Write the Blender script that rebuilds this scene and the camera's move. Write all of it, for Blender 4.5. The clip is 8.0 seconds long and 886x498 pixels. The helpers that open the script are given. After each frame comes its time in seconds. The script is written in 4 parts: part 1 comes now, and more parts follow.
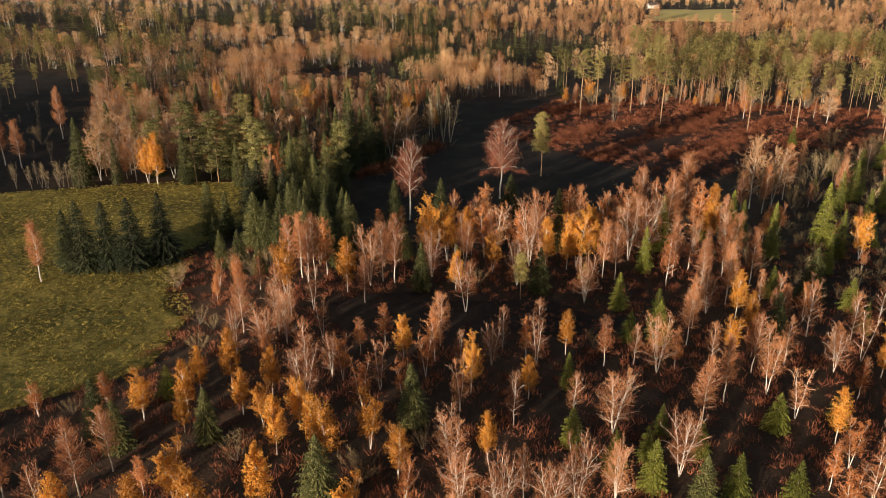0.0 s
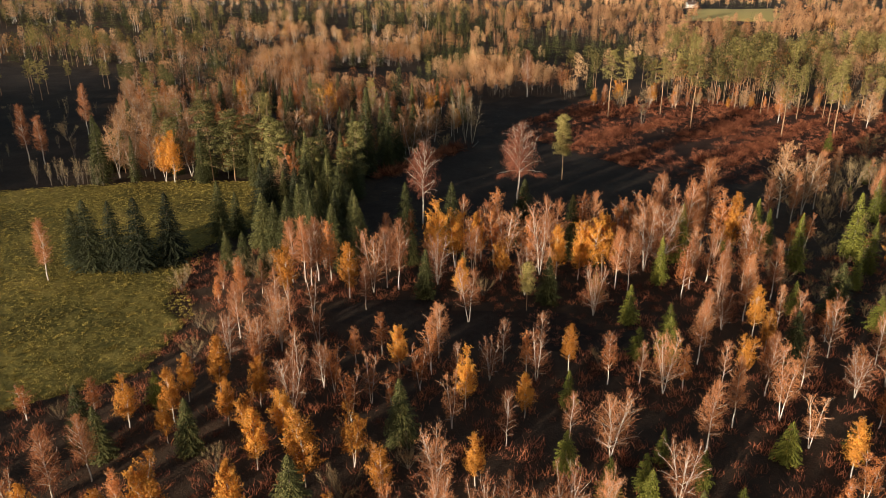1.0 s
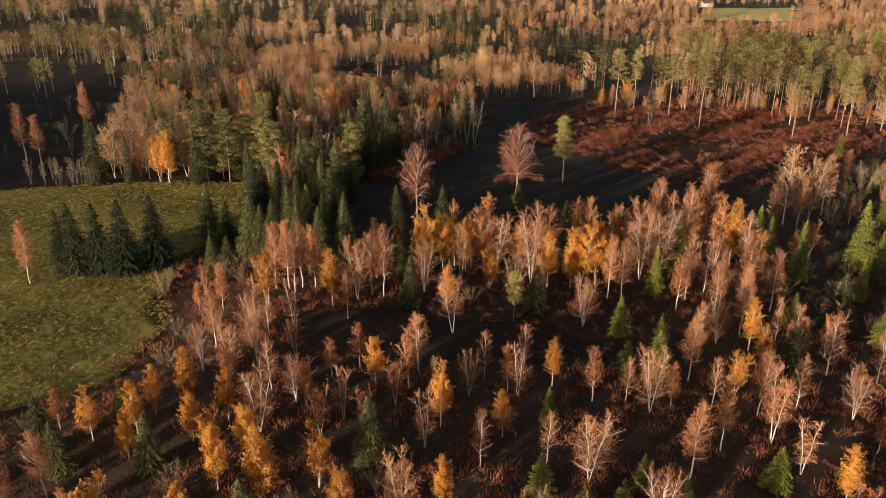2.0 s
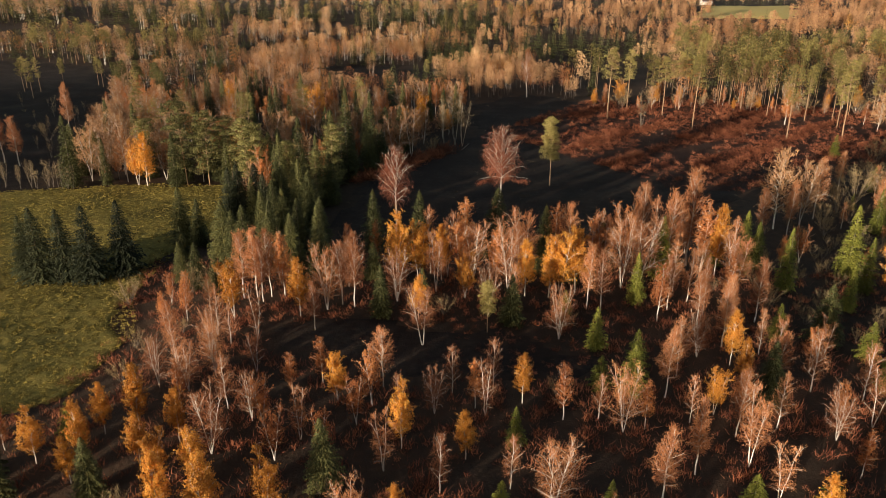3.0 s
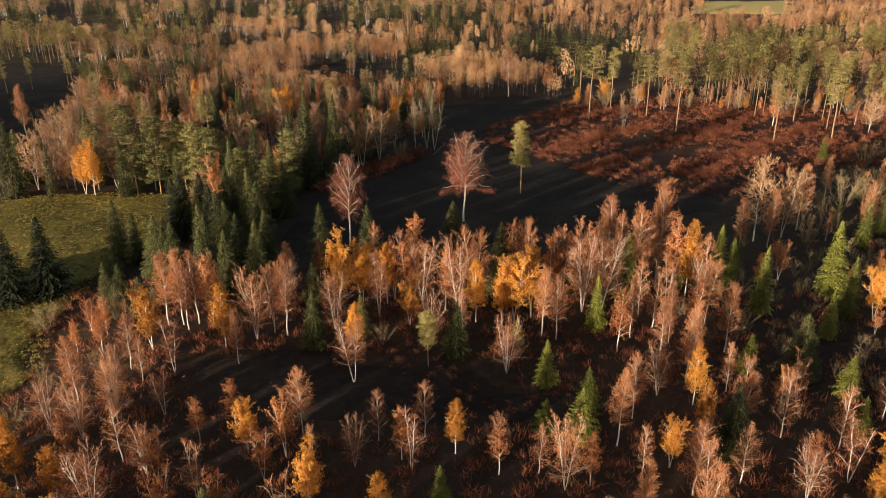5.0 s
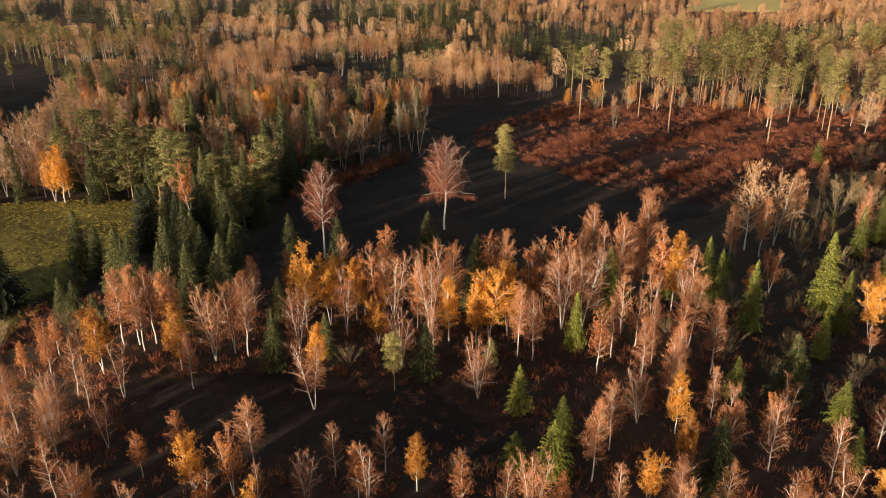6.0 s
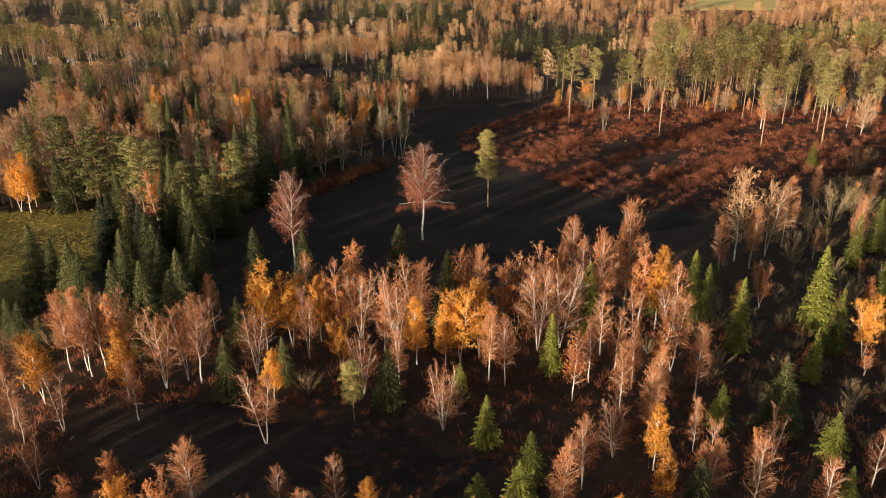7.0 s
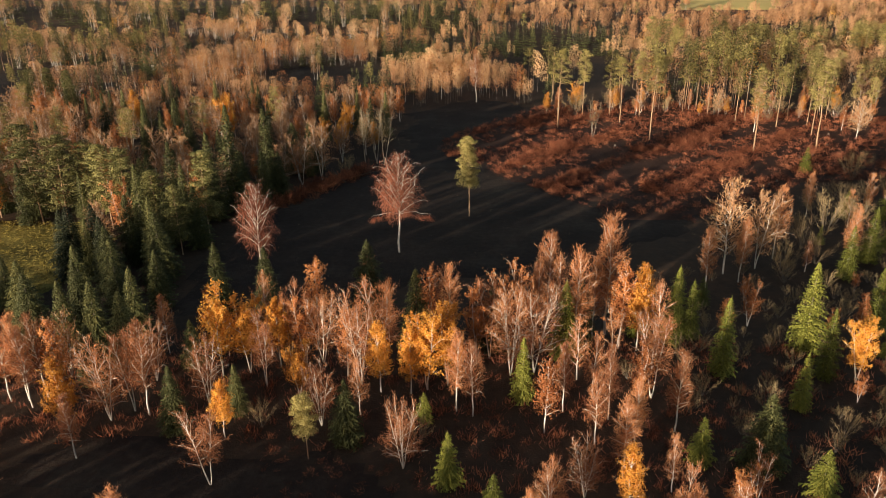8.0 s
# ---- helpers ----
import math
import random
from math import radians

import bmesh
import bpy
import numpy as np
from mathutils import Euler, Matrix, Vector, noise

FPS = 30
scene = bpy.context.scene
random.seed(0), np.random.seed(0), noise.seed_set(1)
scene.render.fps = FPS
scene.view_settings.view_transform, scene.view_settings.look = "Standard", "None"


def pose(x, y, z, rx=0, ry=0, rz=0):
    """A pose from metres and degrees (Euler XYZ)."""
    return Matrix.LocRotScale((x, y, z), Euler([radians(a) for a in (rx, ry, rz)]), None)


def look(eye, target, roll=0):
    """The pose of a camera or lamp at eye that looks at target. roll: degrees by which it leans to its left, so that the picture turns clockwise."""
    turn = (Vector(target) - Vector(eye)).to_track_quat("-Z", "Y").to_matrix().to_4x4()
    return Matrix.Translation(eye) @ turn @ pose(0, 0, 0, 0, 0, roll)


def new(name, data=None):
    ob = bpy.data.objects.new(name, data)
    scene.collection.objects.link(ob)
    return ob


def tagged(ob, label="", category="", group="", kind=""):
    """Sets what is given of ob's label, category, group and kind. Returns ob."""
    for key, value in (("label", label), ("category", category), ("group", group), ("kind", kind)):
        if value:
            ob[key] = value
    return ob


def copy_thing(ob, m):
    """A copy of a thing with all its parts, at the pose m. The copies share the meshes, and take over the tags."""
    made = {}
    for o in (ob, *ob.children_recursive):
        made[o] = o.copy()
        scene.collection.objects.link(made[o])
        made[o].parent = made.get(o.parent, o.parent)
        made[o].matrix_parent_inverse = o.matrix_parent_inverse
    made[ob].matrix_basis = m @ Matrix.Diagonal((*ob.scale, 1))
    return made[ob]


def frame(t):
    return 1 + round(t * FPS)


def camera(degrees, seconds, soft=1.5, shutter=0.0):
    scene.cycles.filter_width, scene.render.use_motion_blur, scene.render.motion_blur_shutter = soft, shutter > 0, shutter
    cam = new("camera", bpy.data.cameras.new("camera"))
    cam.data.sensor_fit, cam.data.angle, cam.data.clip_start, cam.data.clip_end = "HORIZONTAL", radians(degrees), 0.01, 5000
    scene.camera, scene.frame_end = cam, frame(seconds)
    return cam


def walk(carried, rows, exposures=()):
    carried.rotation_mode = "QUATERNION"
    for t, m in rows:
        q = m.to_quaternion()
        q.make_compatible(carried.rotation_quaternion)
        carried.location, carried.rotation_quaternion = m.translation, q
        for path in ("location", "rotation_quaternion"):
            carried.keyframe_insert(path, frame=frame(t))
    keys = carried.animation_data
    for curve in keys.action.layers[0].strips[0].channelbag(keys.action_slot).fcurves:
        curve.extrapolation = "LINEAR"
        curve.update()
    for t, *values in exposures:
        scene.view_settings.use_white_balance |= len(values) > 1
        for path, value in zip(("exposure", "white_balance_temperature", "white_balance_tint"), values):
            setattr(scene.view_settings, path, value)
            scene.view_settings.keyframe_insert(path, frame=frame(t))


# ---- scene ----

# ---------------------------------------------------------------- camera
EYE = 58.0                                  # metres above the ground
cam = camera(64.0, 8.0, soft=1.0)
PATH = [
    (0.0, 0.00, 0.00, 0.00, 0.00, -20.86, 0.00), (0.5, 2.49, 2.23, 0.08, 1.48, -20.94, 0.03),
    (1.0, 5.05, 4.42, 0.05, 2.88, -20.99, 0.09), (2.5, 12.08, 11.74, -0.17, 4.20, -21.15, 0.09),
    (3.0, 14.39, 14.46, -0.19, 4.22, -21.22, 0.05), (3.5, 16.49, 17.22, -0.26, 4.18, -21.28, 0.00),
    (4.0, 18.45, 20.22, -0.34, 4.13, -21.36, -0.06), (4.5, 20.66, 23.44, -0.23, 4.12, -21.45, -0.08),
    (6.0, 26.54, 33.97, -0.14, 3.96, -21.66, -0.27), (6.5, 28.72, 37.69, -0.07, 3.93, -21.71, -0.38),
    (7.0, 30.67, 41.47, -0.07, 3.84, -21.73, -0.49), (7.5, 32.74, 45.21, -0.11, 3.75, -21.73, -0.55),
    (8.0, 34.85, 48.84, -0.08, 3.72, -21.70, -0.71)]
walk(cam, [(t, pose(x, y, EYE + z, 0, 0, yaw) @ pose(0, 0, 0, 90 + pitch) @ pose(0, 0, 0, 0, 0, roll))
           for t, x, y, z, yaw, pitch, roll in PATH], exposures=[(0.0, 0.85), (4.0, 0.95), (8.0, 1.15)])

# ---------------------------------------------------------------- light
SUN_AZ, SUN_EL = 218.0, 6.3                 # clockwise from +y, low over the ground behind the camera
world = bpy.data.worlds.new("sky")
scene.world = world
world.use_nodes = True
wn = world.node_tree
sky = wn.nodes.new("ShaderNodeTexSky")
sky.sky_type, sky.sun_disc = "NISHITA", False
sky.sun_elevation, sky.sun_rotation = radians(SUN_EL), radians(SUN_AZ)
wn.links.new(sky.outputs[0], wn.nodes["Background"].inputs[0])
wn.nodes["Background"].inputs[1].default_value = 0.085
sun = new("sun", bpy.data.lights.new("sun", "SUN"))
sun.data.energy, sun.data.angle, sun.data.color = 5.0, radians(0.6), (1.0, 0.90, 0.735)
sun_way = Vector((math.sin(radians(SUN_AZ)) * math.cos(radians(SUN_EL)),
                  math.cos(radians(SUN_AZ)) * math.cos(radians(SUN_EL)), math.sin(radians(SUN_EL))))
sun.matrix_basis = look(sun_way * 500, (0, 0, 0))


# ---------------------------------------------------------------- materials
def shader(name):
    m = bpy.data.materials.new(name)
    m.use_nodes = True
    nt = m.node_tree
    return m, nt, nt.nodes["Principled BSDF"]


def node(nt, kind, **sets):
    n = nt.nodes.new(kind)
    for key, value in sets.items():
        n.inputs[key.replace("_", " ")].default_value = value
    return n


def ramp(nt, fac, stops):
    r = nt.nodes.new("ShaderNodeValToRGB")
    while len(r.color_ramp.elements) < len(stops):
        r.color_ramp.elements.new(0.5)
    for e, (at, col) in zip(r.color_ramp.elements, stops):
        e.position, e.color = at, (*col, 1)
    nt.links.new(fac, r.inputs[0])
    return r.outputs[0]


def foliage(name, stops, rough=0.7, through_light=0.3, shift=0.35):
    """Leaves, needles or twigs: each piece has its own tone, each plant its own brightness."""
    m, nt, b = shader(name)
    def calc(op, a, b_, c_=0.0):
        n = nt.nodes.new("ShaderNodeMath")
        n.operation = op
        for k, value in enumerate((a, b_, c_)):
            if isinstance(value, float):
                n.inputs[k].default_value = value
            else:
                nt.links.new(value, n.inputs[k])
        return n.outputs[0]

    geo, info = nt.nodes.new("ShaderNodeNewGeometry"), nt.nodes.new("ShaderNodeObjectInfo")
    tone, coord = nt.nodes.new("ShaderNodeAttribute"), nt.nodes.new("ShaderNodeTexCoord")
    tone.attribute_name = "tone"
    own = calc("MULTIPLY_ADD", info.outputs["Random"], 2.0, -1.0)
    own = calc("ADD", calc("MULTIPLY", own, 0.6), tone.outputs["Fac"])
    patch = node(nt, "ShaderNodeTexNoise", Scale=0.35, Detail=3.0)
    nt.links.new(coord.outputs["Object"], patch.inputs["Vector"])
    place = calc("MULTIPLY_ADD", geo.outputs["Random Per Island"], 0.42, 0.29)
    place = calc("MULTIPLY_ADD", own, 0.27, place)
    col = ramp(nt, place, stops)
    value = calc("MULTIPLY_ADD", own, float(shift), 1.0)
    value = calc("ADD", value, calc("MULTIPLY_ADD", patch.outputs[0], 0.8, -0.4))
    hsv = nt.nodes.new("ShaderNodeHueSaturation")
    nt.links.new(col, hsv.inputs["Color"])
    nt.links.new(value, hsv.inputs["Value"])
    b.inputs["Roughness"].default_value = rough
    b.inputs["Specular IOR Level"].default_value = 0.15
    nt.links.new(hsv.outputs[0], b.inputs["Base Color"])
    tr = nt.nodes.new("ShaderNodeBsdfTranslucent")
    nt.links.new(hsv.outputs[0], tr.inputs["Color"])
    mix = nt.nodes.new("ShaderNodeMixShader")
    mix.inputs[0].default_value = through_light
    nt.links.new(b.outputs[0], mix.inputs[1])
    nt.links.new(tr.outputs[0], mix.inputs[2])
    nt.links.new(mix.outputs[0], nt.nodes["Material Output"].inputs[0])
    return m


def bark(name, stops, scale=(6, 6, 2), rough=0.85, bump=0.4):
    m, nt, b = shader(name)
    coord, mp = nt.nodes.new("ShaderNodeTexCoord"), nt.nodes.new("ShaderNodeMapping")
    mp.inputs["Scale"].default_value = scale
    nt.links.new(coord.outputs["Object"], mp.inputs[0])
    n = node(nt, "ShaderNodeTexNoise", Scale=1.0, Detail=5.0, Roughness=0.65)
    nt.links.new(mp.outputs[0], n.inputs["Vector"])
    nt.links.new(ramp(nt, n.outputs[0], stops), b.inputs["Base Color"])
    b.inputs["Roughness"].default_value = rough
    bp = node(nt, "ShaderNodeBump", Strength=bump, Distance=0.05)
    nt.links.new(n.outputs[0], bp.inputs["Height"])
    nt.links.new(bp.outputs[0], b.inputs["Normal"])
    return m


def soil(name, big, small, stops, fine, bump=0.5):
    """Ground: broad patches, mixed with finer ones, over a fine grain."""
    m, nt, b = shader(name)
    coord = nt.nodes.new("ShaderNodeTexCoord")
    a = node(nt, "ShaderNodeTexNoise", Scale=big, Detail=6.0, Roughness=0.6)
    c = node(nt, "ShaderNodeTexNoise", Scale=small, Detail=8.0, Roughness=0.7)
    d = node(nt, "ShaderNodeTexNoise", Scale=fine, Detail=4.0, Roughness=0.7)
    for n in (a, c, d):
        nt.links.new(coord.outputs["Object"], n.inputs["Vector"])
    mix = nt.nodes.new("ShaderNodeMath")
    mix.operation = "MULTIPLY_ADD"
    nt.links.new(c.outputs[0], mix.inputs[0])
    mix.inputs[1].default_value = 0.6
    half = nt.nodes.new("ShaderNodeMath")
    half.operation = "MULTIPLY_ADD"
    nt.links.new(a.outputs[0], half.inputs[0])
    half.inputs[1].default_value, half.inputs[2].default_value = 0.9, -0.25
    nt.links.new(half.outputs[0], mix.inputs[2])
    nt.links.new(ramp(nt, mix.outputs[0], stops), b.inputs["Base Color"])
    b.inputs["Roughness"].default_value = 0.95
    b.inputs["Specular IOR Level"].default_value = 0.1
    bp = node(nt, "ShaderNodeBump", Strength=bump, Distance=0.3)
    nt.links.new(d.outputs[0], bp.inputs["Height"])
    nt.links.new(bp.outputs[0], b.inputs["Normal"])
    return m


M_BIRCH = bark("birch_bark", [(0.30, (0.10, 0.08, 0.07)), (0.42, (0.52, 0.44, 0.36)), (0.75, (0.72, 0.66, 0.58))], (3, 3, 5))
M_GREY = bark("grey_bark", [(0.3, (0.08, 0.06, 0.05)), (0.6, (0.20, 0.155, 0.115)), (0.8, (0.30, 0.25, 0.19))])
M_PALE = bark("pale_grey_bark", [(0.3, (0.22, 0.17, 0.12)), (0.6, (0.42, 0.34, 0.25)), (0.8, (0.52, 0.44, 0.33))])
M_SPRUCE_BARK = bark("spruce_bark", [(0.3, (0.06, 0.045, 0.035)), (0.7, (0.16, 0.12, 0.09))])
M_PINE_BARK = bark("pine_bark", [(0.3, (0.14, 0.08, 0.05)), (0.55, (0.34, 0.20, 0.11)), (0.8, (0.42, 0.29, 0.19))])
M_TWIG = foliage("birch_twigs", [(0.0, (0.18, 0.083, 0.048)), (0.45, (0.35, 0.178, 0.092)), (0.8, (0.46, 0.265, 0.13)), (1.0, (0.54, 0.37, 0.20))], shift=0.42)
M_TWIG_RED = foliage("rusty_birch_twigs", [(0.0, (0.22, 0.078, 0.042)), (0.5, (0.42, 0.168, 0.075)), (1.0, (0.56, 0.28, 0.12))], shift=0.38)
M_WEEP = foliage("hanging_birch_twigs", [(0.0, (0.14, 0.047, 0.031)), (0.5, (0.28, 0.098, 0.056)), (1.0, (0.42, 0.175, 0.095))], shift=0.1)
M_GOLD = foliage("golden_leaves", [(0.0, (0.34, 0.11, 0.026)), (0.5, (0.57, 0.245, 0.044)), (1.0, (0.66, 0.36, 0.075))], through_light=0.4)
M_RUST = foliage("rust_leaves", [(0.0, (0.28, 0.09, 0.04)), (0.5, (0.46, 0.17, 0.06)), (1.0, (0.56, 0.26, 0.09))], through_light=0.35)
M_SPRUCE = foliage("spruce_needles", [(0.0, (0.025, 0.028, 0.011)), (0.55, (0.070, 0.068, 0.023)), (1.0, (0.16, 0.135, 0.044))], through_light=0.1)
# Near-black variant of the spruce needles, for the broad trees at the meadow.
M_SPRUCE_DARK = foliage("dark_spruce_needles", [(0.0, (0.012, 0.015, 0.008)), (0.6, (0.030, 0.033, 0.015)), (1.0, (0.075, 0.070, 0.028))], through_light=0.05)
M_SPRUCE_Y = foliage("young_spruce_needles", [(0.0, (0.07, 0.075, 0.014)), (0.6, (0.16, 0.155, 0.028)), (1.0, (0.27, 0.24, 0.045))], through_light=0.15)
M_PINE = foliage("pine_needles", [(0.0, (0.075, 0.062, 0.022)), (0.5, (0.235, 0.185, 0.058)), (1.0, (0.42, 0.32, 0.115))], through_light=0.15)
M_PINE_DARK = foliage("dark_pine_needles", [(0.0, (0.045, 0.042, 0.016)), (0.5, (0.13, 0.115, 0.038)), (1.0, (0.27, 0.22, 0.075))], through_light=0.1)
M_TAN = foliage("tan_twigs", [(0.0, (0.16, 0.10, 0.05)), (0.5, (0.30, 0.20, 0.10)), (1.0, (0.42, 0.31, 0.16))], through_light=0.2)
M_BRUSH = foliage("red_brush", [(0.0, (0.085, 0.028, 0.018)), (0.5, (0.22, 0.070, 0.036)), (1.0, (0.40, 0.155, 0.072))], through_light=0.25)
M_GRASS = foliage("meadow_blades", [(0.0, (0.13, 0.095, 0.024)), (0.5, (0.28, 0.205, 0.046)), (1.0, (0.41, 0.30, 0.078))], through_light=0.2, shift=0.55)
M_SOIL = soil("forest_floor", 0.03, 0.5, [(0.2, (0.025, 0.018, 0.014)), (0.5, (0.06, 0.038, 0.025)), (0.75, (0.10, 0.055, 0.032))], 2.0)
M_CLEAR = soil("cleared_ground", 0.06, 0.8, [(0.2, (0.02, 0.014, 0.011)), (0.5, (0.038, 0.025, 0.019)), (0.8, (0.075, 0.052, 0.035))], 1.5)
M_RED = soil("red_litter", 0.08, 0.9, [(0.2, (0.025, 0.013, 0.010)), (0.5, (0.055, 0.027, 0.018)), (0.8, (0.10, 0.052, 0.033))], 1.2, 0.9)
M_MEADOW = soil("meadow_turf", 0.05, 1.6, [(0.25, (0.05, 0.042, 0.014)), (0.42, (0.16, 0.122, 0.032)), (0.58, (0.27, 0.195, 0.048)), (0.8, (0.33, 0.22, 0.07))], 0.8, 1.0)
M_FIELD = soil("field_crop", 0.01, 0.15, [(0.2, (0.50, 0.36, 0.12)), (0.6, (0.60, 0.44, 0.16)), (0.8, (0.66, 0.50, 0.20))], 0.6, 0.2)
M_CUT = bark("cut_wood", [(0.3, (0.30, 0.21, 0.13)), (0.7, (0.42, 0.32, 0.21))], (4, 4, 4), 0.8, 0.1)
M_PLASTER = bark("white_plaster", [(0.3, (0.72, 0.70, 0.66)), (0.7, (0.80, 0.78, 0.74))], (0.5, 0.5, 0.5), 0.9, 0.05)
M_ROOF = bark("roof_sheet", [(0.3, (0.10, 0.06, 0.05)), (0.7, (0.16, 0.10, 0.08))], (0.5, 3, 0.5), 0.6, 0.1)


# ---------------------------------------------------------------- mesh tools
class Shape:
    """A bag of triangles."""

    def __init__(self):
        self.v, self.f = [], []

    def tri(self, a, b, c):
        k = len(self.v)
        self.v += [tuple(a), tuple(b), tuple(c)]
        self.f.append((k, k + 1, k + 2))

    def tube(self, points, radii, sides=5):
        k = len(self.v)
        for i, p in enumerate(points):
            d = (points[min(i + 1, len(points) - 1)] - points[max(i - 1, 0)]).normalized()
            u = d.cross(Vector((0.31, 0.77, 0.2))).normalized()
            w = d.cross(u)
            for s in range(sides):
                a = 2 * math.pi * s / sides
                self.v.append(tuple(p + (u * math.cos(a) + w * math.sin(a)) * radii[i]))
        for i in range(len(points) - 1):
            for s in range(sides):
                a, b = k + i * sides + s, k + i * sides + (s + 1) % sides
                c, d = a + sides, b + sides
                self.f += [(a, b, d), (a, d, c)]

    def arrays(self):
        return np.array(self.v, dtype=np.float32).reshape(-1, 3), np.array(self.f, dtype=np.int32).reshape(-1, 3)


def mesh_from(name, v, f, mats, index=None, smooth=False):
    me = bpy.data.meshes.new(name)
    me.vertices.add(len(v))
    me.vertices.foreach_set("co", np.ascontiguousarray(v, dtype=np.float32).ravel())
    me.loops.add(3 * len(f))
    me.loops.foreach_set("vertex_index", np.ascontiguousarray(f, dtype=np.int32).ravel())
    me.polygons.add(len(f))
    me.polygons.foreach_set("loop_start", np.arange(0, 3 * len(f), 3, dtype=np.int32))
    for m in mats:
        me.materials.append(m)
    if index is not None:
        me.polygons.foreach_set("material_index", np.ascontiguousarray(index, dtype=np.int32))
    if smooth:
        me.polygons.foreach_set("use_smooth", np.ones(len(f), dtype=bool))
    me.update(calc_edges=True)
    return me


def part(name, shape, material, parent, label="", smooth=False):
    v, f = shape.arrays()
    ob = new(name, mesh_from(name, v, f, [material], smooth=smooth))
    ob.parent = parent
    return tagged(ob, label)


def inside(poly, x, y):
    hit = False
    for (x0, y0), (x1, y1) in zip(poly, poly[1:] + poly[:1]):
        if (y0 > y) != (y1 > y) and x < (x1 - x0) * (y - y0) / (y1 - y0) + x0:
            hit = not hit
    return hit


# ---------------------------------------------------------------- tree kinds
def rnd_dir(rng):
    return Vector((rng.gauss(0, 1), rng.gauss(0, 1), rng.gauss(0, 1))).normalized()


def sliver(shape, p, d, length, width, rng, face=None):
    side = d.cross(rnd_dir(rng) if face is None else face + rnd_dir(rng) * 0.5).normalized() * width * 0.5
    shape.tri(p - side, p + side, p + d * length)


def leaf(shape, p, size, rng, face=None, loose=0.7):
    a, b = rnd_dir(rng), rnd_dir(rng)
    if face is not None:
        n = (face.normalized() + rnd_dir(rng) * loose).normalized()
        a = n.cross(a).normalized()
        b = n.cross(a)
        b = (b - a * 0.5) if rng.random() < 0.5 else (b * 0.8 - a * 0.3)
    shape.tri(p + a * size, p + b * size, p - (a + b) * size * 0.5)


